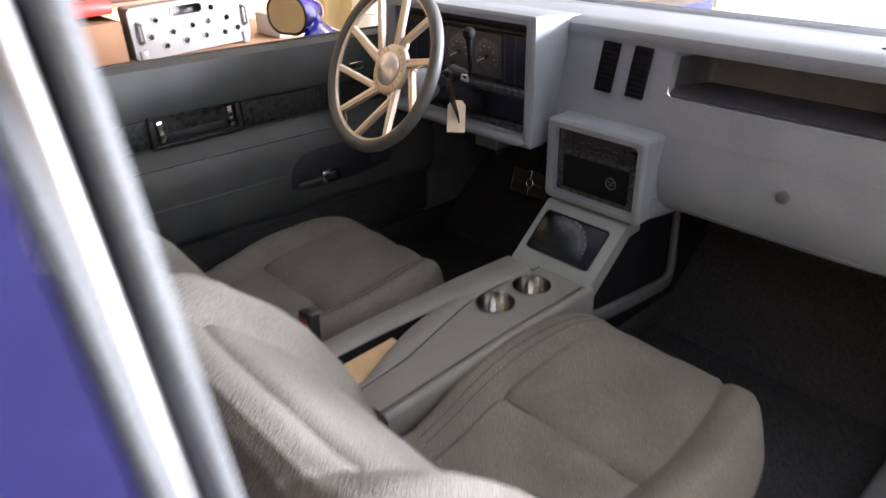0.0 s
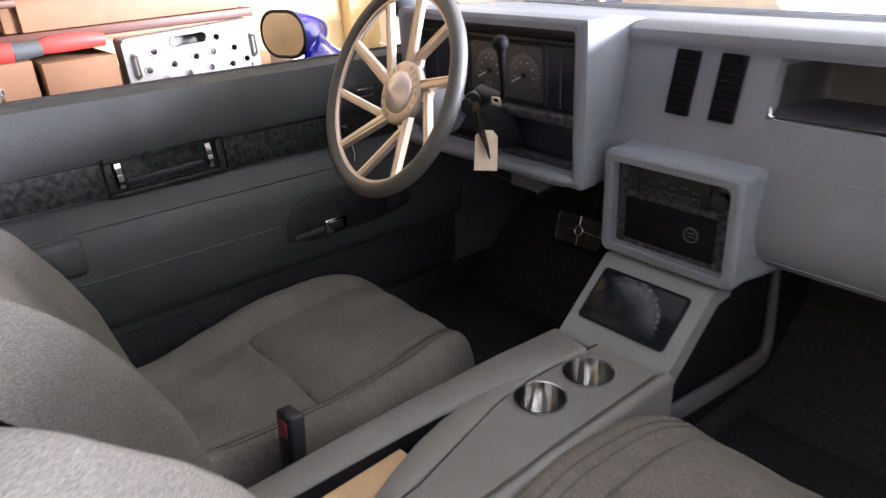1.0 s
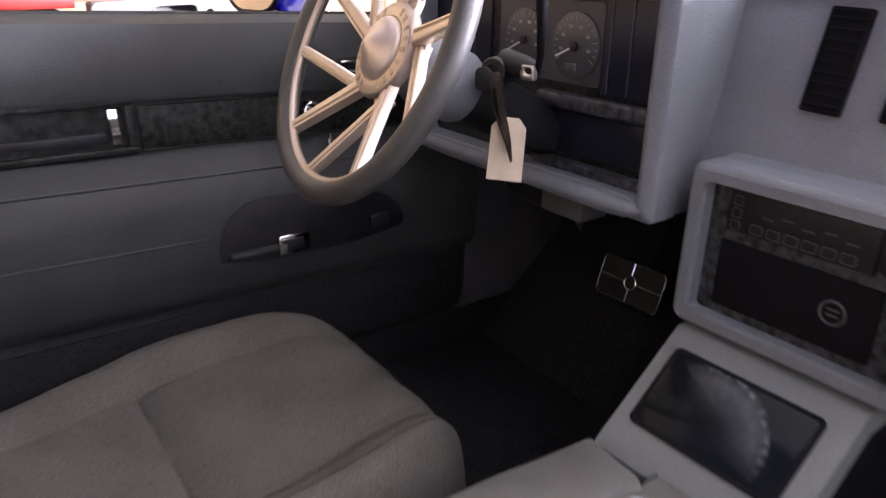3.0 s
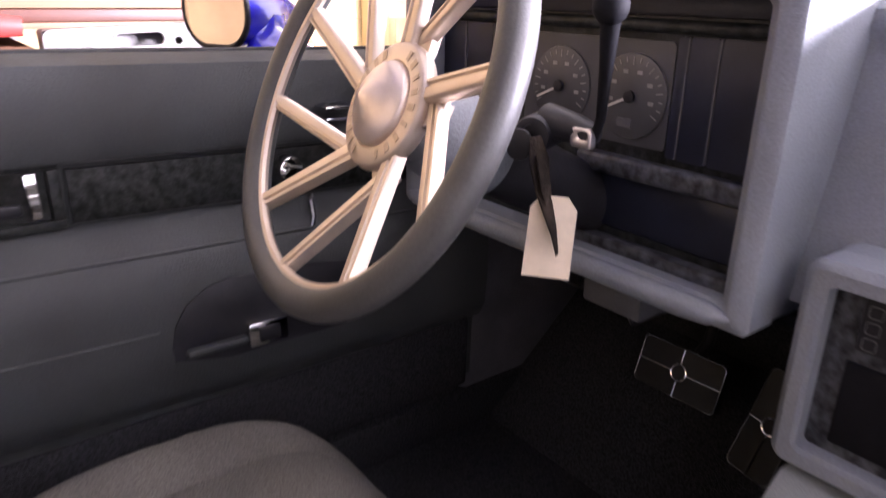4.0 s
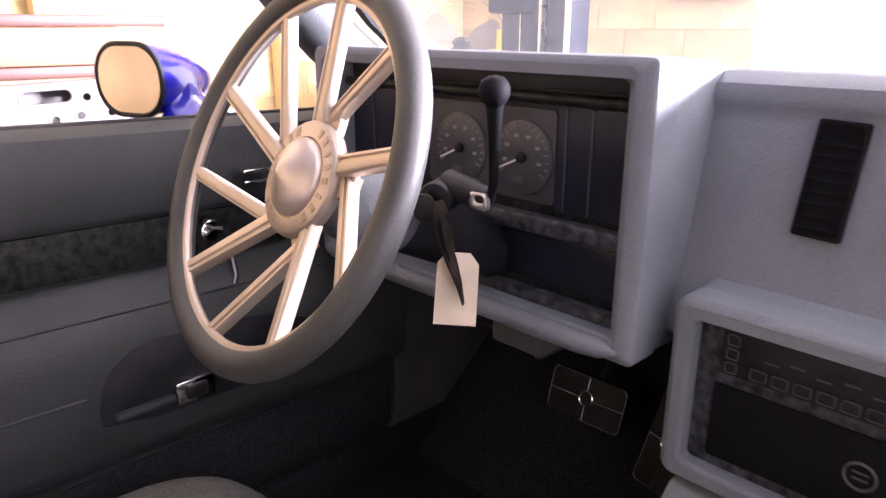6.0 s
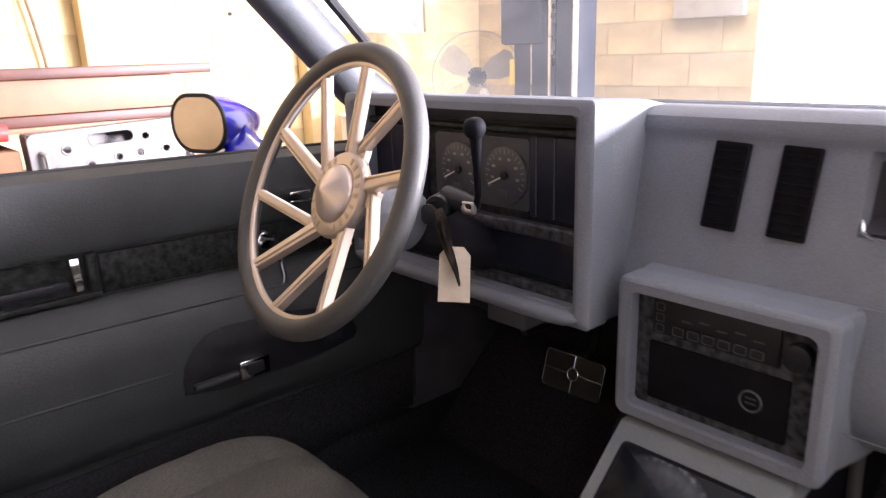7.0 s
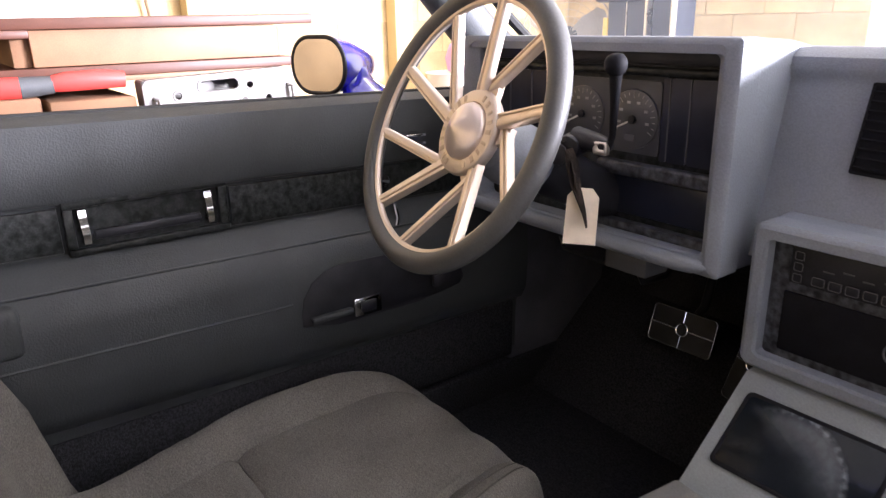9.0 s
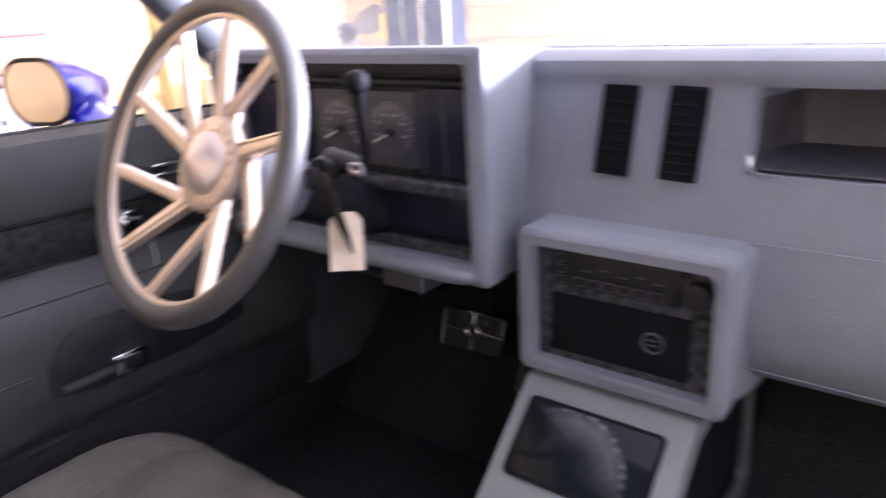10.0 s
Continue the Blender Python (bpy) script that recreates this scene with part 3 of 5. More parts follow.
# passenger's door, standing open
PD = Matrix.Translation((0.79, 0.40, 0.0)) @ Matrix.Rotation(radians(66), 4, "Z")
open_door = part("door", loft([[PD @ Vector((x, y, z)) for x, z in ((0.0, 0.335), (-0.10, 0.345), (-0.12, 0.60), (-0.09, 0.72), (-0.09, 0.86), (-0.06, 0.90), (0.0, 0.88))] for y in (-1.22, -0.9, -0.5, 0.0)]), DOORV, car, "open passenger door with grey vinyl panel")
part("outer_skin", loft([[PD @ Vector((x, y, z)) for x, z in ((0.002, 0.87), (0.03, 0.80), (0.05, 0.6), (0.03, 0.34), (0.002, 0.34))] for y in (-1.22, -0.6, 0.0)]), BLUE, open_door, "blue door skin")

# door mirror
MC = Vector((-0.832, 0.032, 0.942))
MT = Matrix.Translation(MC) @ Matrix.Rotation(radians(20), 4, "Z") @ FRONTAL
rings = []
for k in range(15):
    a = k / 14 * 0.99
    d, sc = -0.165 * a, (1.0 - a ** 2.1) ** 0.62
    rings.append([MT @ Vector((x * sc - 0.020 * a, y * sc * (1 - 0.10 * a) - 0.009 * a, d)) for x, y in rounded(0.128, 0.101, 0.046, 8)])
mirror = part("door_mirror", loft(rings), BLUE, car, "glossy blue bullet-shaped door mirror")
part("mirror_rim", ring_plate(0.129, 0.102, 0.0465, 0.115, 0.088, 0.040, 0.006, MT @ Matrix.Translation((0, 0, -0.001)), (0, 0), 0.002, 8), BLACK, mirror)
part("mirror_glass", prism(rounded(0.117, 0.090, 0.041, 8), 0.002, MT @ Matrix.Translation((0, 0, 0.001))), MIRROR, mirror, "mirror glass showing the cream wall")
foot = []
for z, cx, cy, w, dd in ((0.872, -0.792, 0.110, 0.040, 0.074), (0.880, -0.792, 0.110, 0.039, 0.072), (0.888, -0.794, 0.108, 0.034, 0.062), (0.898, -0.799, 0.103, 0.027, 0.047), (0.910, -0.806, 0.096, 0.022, 0.037), (0.922, -0.812, 0.090, 0.021, 0.035), (0.936, -0.816, 0.086, 0.022, 0.038)):
    foot.append([(cx + w * math.cos(b) - 0.2 * dd * math.sin(b), cy + dd * math.sin(b), z) for b in [2 * math.pi * i / 20 for i in range(20)]])
part("mirror_foot", loft(foot), BLUE, mirror)

# ---- dashboard ----
dash = thing("dashboard", "slate grey padded dashboard with black instrument panel", "dashboard")
DPROF = [(0.70, 0.90), (0.68, 0.942), (0.50, 0.962), (0.38, 0.972), (0.335, 0.972), (0.320, 0.962), (0.317, 0.950), (0.319, 0.942), (0.3215, 0.936), (0.3195, 0.926), (0.306, 0.862), (0.304, 0.850), (0.301, 0.835), (0.292, 0.80), (0.281, 0.765), (0.272, 0.72), (0.272, 0.68), (0.282, 0.645), (0.305, 0.622), (0.36, 0.612), (0.60, 0.60)]


def dash_section(x):
    """The dash bows away towards the front at its ends, and has a deep tray over the glove box."""
    bow = 0.2 * max(0.0, abs(x - 0.05) - 0.42) ** 1.5
    inset = math.sin(math.pi / 2 * min(1.0, max(0.0, (x - 0.116) / 0.040))) * math.sin(math.pi / 2 * min(1.0, max(0.0, (0.520 - x) / 0.040)))
    low = 0.714 if x < -0.13 else 0.0
    return [(x, y + bow + inset * (0.11 if i in (9, 10) else 0.0), max(z, low + 0.0004 * i)) for i, (y, z) in enumerate(DPROF)]


xs = sorted([-0.70 + 0.05 * i for i in range(29)] + [-0.132, -0.128] + [0.116 + 0.005 * i for i in range(9) if i != 7] + [0.480 + 0.005 * i for i in range(9) if i != 4])
part("body", loft([dash_section(x) for x in xs]), VINYL, dash)
rows = []
for x in xs:
    if 0.12 < x < 0.516:
        deep = 0.11 * math.sin(math.pi / 2 * min(1.0, (x - 0.116) / 0.040)) * math.sin(math.pi / 2 * min(1.0, (0.520 - x) / 0.040))
        rows.append([(x, 0.3085, 0.8555), (x, 0.304 + deep, 0.8650), (x, 0.3165 + deep, 0.9235), (x, 0.3225 + deep, 0.9235), (x, 0.309 + deep, 0.8600), (x, 0.3085, 0.8540)])
part("tray_liner", loft(rows), TRAYSHADE, dash, "tray lining with the recess's shade in its colour")
part("defroster_slot", box((0.44, 0.424, 0.964), (0.58, 0.431, 0.9705), 0.001), VENTBLACK, dash)
part("tray_bead", tube([(0.150, 0.3035, 0.8505), (0.130, 0.3035, 0.8510), (0.121, 0.3045, 0.8560), (0.119, 0.3075, 0.868)], [0.0012, 0.0022, 0.0026, 0.0010], 8), CHROME, dash, "thin bright bead on the tray corner")
part("glovebox_lock", disc(0.012, 0.010, facing(0.389, 0.276, 0.727), 20, 0.003), DARKVINYL, dash, "round glove box lock")
part("glovebox_lid", ring_plate(0.46, 0.14, 0.012, 0.457, 0.137, 0.01, 0.0012, Matrix.Translation((0.36, 0.2765, 0.715)) @ Matrix.Rotation(radians(-4), 4, "X") @ FRONTAL, (0, 0), 0.0006), VINYL, dash)
# two upright vents
for vx in (-0.027, 0.050):
    VM = Matrix.Translation((vx, 0.3098, 0.8855)) @ Matrix.Rotation(radians(-11), 4, "X") @ FRONTAL @ Matrix.Rotation(radians(-2), 4, "Z")
    vent = part("vent", ring_plate(0.041, 0.102, 0.003, 0.036, 0.097, 0.002, 0.006, VM, (0, 0), 0.0015), VENTBLACK, dash, "upright black air vent")
    part("vent_well", prism(rounded(0.0365, 0.0975, 0.002), 0.002, VM), VENTBLACK, vent)
    for k in range(9):
        part("vane", box((-0.018, -0.0015, 0.001), (0.018, 0.0015, 0.0052), 0, 1, VM @ Matrix.Translation((0, -0.042 + 0.0105 * k, 0)) @ Matrix.Rotation(radians(25), 4, "X")), VENTBLACK, vent)
# instrument pod
POD = Matrix.Translation((-0.392, 0.245, 0.84375)) @ FRONTAL
pod = part("instrument_pod", ring_plate(0.503, 0.2865, 0.007, 0.435, 0.243, 0.008, 0.045, POD, (0.0070, 0.0033), 0.008), VINYL, dash)
bm = loft([[(-0.643 + 0.004 * k, y, 0.9865 - d), (-0.1415 - 0.002 * k, y, 0.9865 - d), (-0.1415 - 0.002 * k, y, 0.702), (-0.643, y, 0.702)] for k, (y, d) in enumerate(((0.2455, 0.0), (0.33, 0.006), (0.40, 0.02), (0.47, 0.035)))])
bmesh.ops.bevel(bm, geom=[e for e in bm.edges if abs(e.verts[0].co.y - e.verts[1].co.y) > 0.02], offset=0.009, segments=2, profile=0.5, affect="EDGES")
part("pod_hood", bm, VINYL, pod)
part("pod_rail", tube([(-0.628, 0.2035, 0.7135), (-0.61, 0.2015, 0.7125), (-0.50, 0.2005, 0.7125), (-0.20, 0.2005, 0.7125), (-0.175, 0.2015, 0.713), (-0.156, 0.2045, 0.714)], [0.006, 0.0105, 0.0118, 0.0118, 0.0105, 0.004], 14), VINYL, pod, "rounded lower rail")
for x in (-0.47, -0.24):
    part("rail_joint", tube([(x - 0.002, 0.2005, 0.7125), (x + 0.002, 0.2005, 0.7125)], 0.0122, 14), VINYL, pod)
part("panel", box((-0.606, 0.238, 0.724), (-0.162, 0.246, 0.974)), BURL, pod, "black burl instrument panel")
part("upper_bar", tube([(-0.60, 0.228, 0.944), (-0.168, 0.228, 0.944)], 0.006, 10), BURL, pod)
part("upper_slot", box((-0.60, 0.2345, 0.952), (-0.168, 0.2385, 0.970), 0.002), BLACK, pod)
part("lower_ledge", box((-0.36, 0.222, 0.802), (-0.166, 0.240, 0.822), 0.005, 3), BURLPALE, pod)
part("lower_bay", box((-0.335, 0.2345, 0.746), (-0.172, 0.2385, 0.800), 0.003), PANELNAVY, pod, "blank navy-black lower panel")
part("bottom_ledge", box((-0.36, 0.222, 0.724), (-0.166, 0.240, 0.738), 0.004), BURLPALE, pod)
for x0, x1 in ((-0.262, -0.252), (-0.250, -0.222), (-0.219, -0.17), (-0.60, -0.56), (-0.555, -0.51), (-0.505, -0.47)):
    part("gauge_panel", prism(rounded(x1 - x0, 0.108, 0.003), 0.004, facing((x0 + x1) / 2, 0.2385, 0.882)), PANELNAVY, pod)
for x in (-0.251, -0.2205, -0.507, -0.5575):
    part("divider", box((x - 0.0008, 0.2335, 0.83), (x + 0.0008, 0.2385, 0.936)), MARK, pod)
part("gauge_panel", prism(rounded(0.188, 0.098, 0.006), 0.003, facing(-0.358, 0.2385, 0.882)), GAUGE, pod)
for gx in (-0.398, -0.306):
    gz = 0.879
    g = part("gauge", disc(0.040, 0.004, facing(gx, 0.2365, gz), 40, 0.001), GAUGE, pod, "round dial gauge")
    bm = bmesh.new()
    for k in range(19):
        a = radians(-30 + 240 * k / 18)
        r0, r1 = (0.029 if k % 3 == 0 else 0.032), 0.0365
        add_box(bm, (r0, -0.0006, 0), (r1, 0.0006, 0.0004), 0, 1, facing(gx, 0.2322, gz) @ Matrix.Rotation(a, 4, "Z"))
    for k in range(6):
        a = radians(-10 + 200 * k / 5)
        add_box(bm, (-0.003, -0.0018, 0), (0.003, 0.0018, 0.0004), 0, 1, facing(gx + 0.024 * math.cos(a), 0.2322, gz + 0.024 * math.sin(a)))
    part("dial_scale", bm, DIALMARK, g)["kind"] = "stuff"
    part("needle", box((-0.004, -0.0011, 0), (0.034, 0.0011, 0.001), 0, 1, facing(gx, 0.2315, gz) @ Matrix.Rotation(radians(205), 4, "Z")), WHITE, g)
    part("needle_hub", disc(0.006, 0.004, facing(gx, 0.232, gz), 20, 0.001), BLACK, g)
    part("odometer", box((gx - 0.013, 0.2315, gz - 0.029), (gx + 0.004, 0.2325, gz - 0.021)), MARK, g)
# radio housing
RP = Matrix.Translation((0.012, 0.262, 0.688)) @ FRONTAL
rad = part("radio_pod", ring_plate(0.252, 0.186, 0.014, 0.214, 0.150, 0.006, 0.040, RP, (0.0, 0.0), 0.008), VINYL, dash)
part("pod_body", loft([[(x + 0.012 + 0.006 * k, y, z + 0.688 + 0.003 * k) for x, z in rounded(0.250 + 0.012 * k, 0.184 + 0.006 * k, 0.014)] for k, y in ((0, 0.263), (1, 0.31), (1.6, 0.36))]), VINYL, rad)
part("fascia", box((-0.096, 0.2455, 0.612), (0.120, 0.262, 0.764)), BURLPALE, rad, "black burl radio fascia")
radio = part("radio", box((-0.072, 0.240, 0.712), (0.078, 0.247, 0.757), 0.002), BLACK, rad, "flat black car radio")
for k in range(6):
    part("preset_button", box((-0.044 + 0.0185 * k, 0.2375, 0.7165), (-0.030 + 0.0185 * k, 0.2405, 0.7265), 0.0012), BLACK, radio)
    part("button_mark", ring_plate(0.0145, 0.0108, 0.002, 0.0128, 0.0091, 0.0015, 0.0006, facing(-0.037 + 0.0185 * k, 0.2376, 0.7215), (0, 0), 0.0001, 2), MARK, radio)
for k in range(3):
    part("side_button", ring_plate(0.011, 0.0105, 0.002, 0.0093, 0.0088, 0.0015, 0.0008, facing(-0.062, 0.2402, 0.7195 + 0.0135 * k), (0, 0), 0.0001, 2), MARK, radio)
for k in range(5):
    part("legend_bar", box((-0.034 + 0.021 * k, 0.2394, 0.7345 + 0.004 * (k % 2)), (-0.022 + 0.021 * k, 0.2402, 0.7362 + 0.004 * (k % 2))), MARK, radio)
part("tuning_knob", disc(0.0155, 0.016, facing(0.098, 0.2455, 0.732), 28, 0.003), BLACK, rad)
part("lower_panel", box((-0.076, 0.2415, 0.624), (0.092, 0.2462, 0.700), 0.002), VENTBLACK, rad, "blank black panel")
part("socket_ring", ring_plate(0.026, 0.026, 0.0129, 0.022, 0.022, 0.0109, 0.003, facing(0.052, 0.2418, 0.664), (0, 0), 0.0008), DARKVINYL, rad)
for dz in (-0.003, 0.003):
    part("socket_mark", box((0.046, 0.2405, 0.6632 + dz), (0.058, 0.2414, 0.6648 + dz)), MARK, rad)
# black sheet added as the shade under the pod
part("under_dash_shade", box((-0.60, 0.28, 0.690), (-0.13, 0.55, 0.7035), 0.004), VENTBLACK, dash)
part("connector_box", box((-0.325, 0.212, 0.668), (-0.252, 0.262, 0.6975), 0.004), STRUTV, dash, "small dark connector box under the rail")
part("connector_lead", tube([(-0.290, 0.24, 0.670), (-0.292, 0.26, 0.640), (-0.310, 0.34, 0.625), (-0.330, 0.45, 0.66)], 0.004, 8), BLACK, dash)
part("fuse_clip", tube([(-0.50, 0.30, 0.655), (-0.49, 0.30, 0.635), (-0.40, 0.30, 0.632), (-0.39, 0.30, 0.65)], 0.003, 8), BLACK, dash)

# ---- centre console ----
con = thing("centre_console", "grey vinyl centre console with cup holders and screen", "console")
bm = loft([[(x, 0.275, 0.592), (x, 0.222, 0.590), (x, 0.108, 0.4905), (x, 0.098, 0.482), (x, 0.098, 0.452), (x, 0.128, 0.462), (x, 0.238, 0.562), (x, 0.275, 0.565)] for x in (-0.098, -0.09, 0.105, 0.113)])
part("screen_bezel", bm, BEZELV, con)
SM = Matrix.Translation((0.007, 0.1655, 0.5425)) @ Matrix.Rotation(radians(41.2), 4, "X")
screen = part("screen", prism(rounded(0.162, 0.092, 0.006), 0.004, Matrix.Translation((0, 0, -0.0025)), 0.0012), SCREEN, con, "glossy black touch screen with a painted arc reflection")
part("screen_surround", ring_plate(0.170, 0.100, 0.008, 0.160, 0.090, 0.006, 0.0015, SM @ Matrix.Translation((-0.003, 0.001, 0.0003)), (0, 0), 0.0004), VENTBLACK, con, "thin black screen border")
screen.matrix_world = SM @ Matrix.Translation((-0.003, 0.001, 0))
# cup holder plate and its two cups, built as a plate with round holes
PZ = 0.494


def plate_height(y):
    """The plate is level by the cups and falls towards the rear."""
    return PZ + 0.0 if y > -0.12 else PZ + 0.047 * (y + 0.12)


cups = ((0.029, 0.025, 0.037), (0.022, -0.076, 0.037))
PLATE = [(0.101, -0.43), (0.101, -0.35), (0.101, -0.25), (0.101, -0.12), (0.101, 0.098), (-0.012, 0.098), (-0.019, -0.016), (-0.021, -0.08), (-0.013, -0.13), (0.004, -0.204), (0.030, -0.31), (0.037, -0.43)]
bm = bmesh.new()
outer = [bm.verts.new((x, y, PZ)) for x, y in PLATE]
edges = [bm.edges.new((outer[i], outer[(i + 1) % len(outer)])) for i in range(len(outer))]
for cx, cy, r in cups:
    vs = [bm.verts.new((cx + r * math.cos(2 * math.pi * i / 32), cy + r * math.sin(2 * math.pi * i / 32), PZ)) for i in range(32)]
    edges += [bm.edges.new((vs[i], vs[(i + 1) % 32])) for i in range(32)]
bmesh.ops.triangle_fill(bm, use_beauty=True, edges=edges)
for f in [f for f in bm.faces if any((f.calc_center_median() - Vector((cx, cy, PZ))).length < 0.9 * r for cx, cy, r in cups)]:
    bm.faces.remove(f)
bmesh.ops.solidify(bm, geom=list(bm.faces), thickness=0.006)
for v in bm.verts:
    v.co.z += plate_height(v.co.y) - PZ
part("cup_plate", bm, CONSOLEV, con)
for cx, cy, r in cups:
    part("cup_holder", lathe([(r + 0.003, 0.0), (r + 0.0025, 0.0035), (r - 0.0005, 0.003), (r - 0.001, -0.005), (r - 0.003, -0.06), (r - 0.006, -0.064), (0.0, -0.064)], Matrix.Translation((cx, cy, PZ + 0.001)), 40), CUPSTEEL, con, "polished steel cup holder")
# left rail, right rail, tray between them
def rail(pts, w, h, bevel=0.01):
    """A soft-edged bar along points (x, y, z of its top), w wide, h high."""
    secs = []
    for i, p in enumerate(pts):
        a, b = Vector(pts[max(0, i - 1)]), Vector(pts[min(len(pts) - 1, i + 1)])
        t = (b - a).normalized()
        s = Vector((t.y, -t.x, 0)).normalized()
        ww = w[i] if isinstance(w, list) else w
        q = Vector(p)
        secs.append([q + s * (-ww / 2) - Vector((0, 0, h)), q + s * (-ww / 2) - Vector((0, 0, bevel)), q + s * (-ww / 2 + bevel * 0.4) - Vector((0, 0, bevel * 0.35)), q + s * (-ww / 2 + bevel), q + s * (ww / 2 - bevel), q + s * (ww / 2 - bevel * 0.4) - Vector((0, 0, bevel * 0.35)), q + s * (ww / 2) - Vector((0, 0, bevel)), q + s * (ww / 2) - Vector((0, 0, h))])
    return loft(secs)


part("left_rail", rail([(-0.051, 0.074, 0.502), (-0.057, 0.03, 0.500), (-0.067, -0.05, 0.498), (-0.080, -0.13, 0.495), (-0.0905, -0.2, 0.491), (-0.0965, -0.32, 0.486), (-0.101, -0.6, 0.478)], [0.088, 0.087, 0.086, 0.070, 0.064, 0.064, 0.064], 0.2, 0.010), CONSOLEV, con)
part("right_rail", rail([(-0.032, -0.045, 0.497), (-0.0315, -0.13, 0.4945), (-0.022, -0.204, 0.491), (-0.010, -0.26, 0.489), (0.006, -0.315, 0.487), (0.027, -0.40, 0.483), (0.0285, -0.43, 0.482)], [0.020, 0.040, 0.054, 0.052, 0.044, 0.018, 0.016], 0.2, 0.005), CONSOLEV, con)
part("side_skirt", box((0.060, -0.43, 0.28), (0.118, 0.115, 0.46), 0.012, 3), CONSOLEV, con)
part("right_edge", rail([(0.1115, y, plate_height(y) + 0.001) for y in (0.112, 0.0, -0.12, -0.3, -0.43)], 0.024, 0.19, 0.011), CONSOLEV, con)
part("left_skirt", box((-0.10, -0.17, 0.28), (-0.03, 0.10, 0.48), 0.008), CONSOLEV, con)
SLOT = [(-0.0505, -0.172), (-0.0575, -0.2), (-0.0612, -0.26), (-0.0634, -0.32), (-0.068, -0.6)]
# black strip on the left rail's inner wall paints the deep slot's shade
part("slot_shade", loft([[(x, y, 0.405), (x, y, 0.4855 - 0.008 * (-y - 0.17)), (x + 0.0015, y, 0.4855 - 0.008 * (-y - 0.17)), (x + 0.0015, y, 0.405)] for x, y in SLOT]), VENTBLACK, con)
part("tray_floor", box((-0.115, -0.6, 0.40), (0.04, -0.18, 0.41)), BLACK, con)
part("tray_insert", box((-0.070, -0.6, 0.41), (0.03, -0.272, 0.470), 0.004, 2, Matrix.Rotation(radians(2), 4, "Z")), TAN, con, "bare tan fibreboard insert")
part("tray_switch", box((-0.056, -0.268, 0.41), (-0.038, -0.254, 0.452), 0.005), BLACK, con)
part("tray_switch", box((-0.052, -0.252, 0.41), (-0.045, -0.246, 0.446), 0.003), STEEL, con)
part("seam", tube([(x - 0.001, y, plate_height(y) - 0.0010) for x, y in PLATE[5:]], 0.0020, 6), VENTBLACK, con)
part("lower_strut", rail([(0.112, -0.06, 0.462), (0.113, 0.03, 0.446), (0.115, 0.137, 0.425), (0.116, 0.28, 0.409), (0.116, 0.385, 0.400), (0.116, 0.416, 0.404), (0.116, 0.430, 0.418)], [0.020, 0.020, 0.018, 0.018, 0.018, 0.018, 0.018], 0.030, 0.009), STRUTV, con, "dark grey console bracket")
part("upright_strut", tube([(0.116, 0.412, 0.388), (0.116, 0.426, 0.402), (0.116, 0.429, 0.43), (0.116, 0.424, 0.50), (0.116, 0.416, 0.62)], [0.010, 0.011, 0.010, 0.009, 0.009], 12), STRUTV, con)
# black block fills the void below the screen, in place of its shade
part("void_shade", loft([[(x, 0.10, 0.27), (x, 0.102, 0.455), (x, 0.128, 0.466), (x, 0.238, 0.566), (x, 0.60, 0.59), (x, 0.60, 0.27)] for x in (-0.092, 0.106)]), VENTBLACK, con, "black block for the shaded void under the screen")

# ---- seats ----
def bump(u, c, w):
    return math.exp(-(((u - c) / w) ** 2))


US = [-1 + 2 * i / 56 for i in range(57)]


def cushion_point(sx, y, u, dy=0.0, dz0=0.0):
    """A point of the cushion's top: u from -1 to 1 across, y along the car."""
    k = max(0.0, (y + 0.27) / 0.372)
    w = 0.25 * max(0.0, 1 - k ** 2.5) ** (1 / 2.3) + 0.0015 if k < 1 else 0.004
    if y < -0.2:
        w -= 0.055 * min(1.0, (-0.2 - y) / 0.26) ** 1.5
    dz = -0.085 * max(0.0, (y + 0.03) / 0.105) ** 2.2 + 0.018 * bump(y, -0.06, 0.09) - 0.012 * bump(y, -0.40, 0.15)
    e = abs(u)
    z = 0.438 + dz + 0.036 * bump(e, 0.80, 0.20) * (w / 0.2515) ** 2 * (1 - 0.95 * min(1.0, k * k)) - 0.085 * max(0.0, (e - 0.80) / 0.2) ** 2.4
    z -= 0.011 * bump(e, 0.585, 0.024) * (1 if y < 0.03 else 0)
    z += 0.006 * bump(e, 0.30, 0.22)
    if e < 0.6:
        z -= 0.011 * bump(y, -0.288 + 0.012 * (1 - e), 0.009)
    z += 0.003 * noise.noise(Vector((u * 3 + sx, y * 14, 0))) + 0.0012 * noise.noise(Vector((u * 14 + sx, y * 60, 5)))
    return Vector((sx + u * w, y + dy, z + dz0)), w, k, dz


def seat_cushion(sx, dy, up):
    secs = []
    for y in [-0.53 + 0.0155 * i for i in range(41)]:
        top = [cushion_point(sx, y, u, dy, up)[0] for u in US]
        _, w, k, dz = cushion_point(sx, y, 0)
        low = [(sx + u * w * 0.95, y + dy - 0.03 * k * k, min(0.345, 0.37 + dz) - 0.01 * abs(u)) for u in US[::-1]]
        secs.append(top + low)
    return loft(secs)


SPINE = [(-0.465, 0.395), (-0.488, 0.452), (-0.515, 0.567), (-0.549, 0.649), (-0.593, 0.727), (-0.624, 0.766), (-0.656, 0.798), (-0.69, 0.831), (-0.724, 0.858), (-0.757, 0.877), (-0.793, 0.888), (-0.825, 0.882), (-0.848, 0.86), (-0.862, 0.825)]


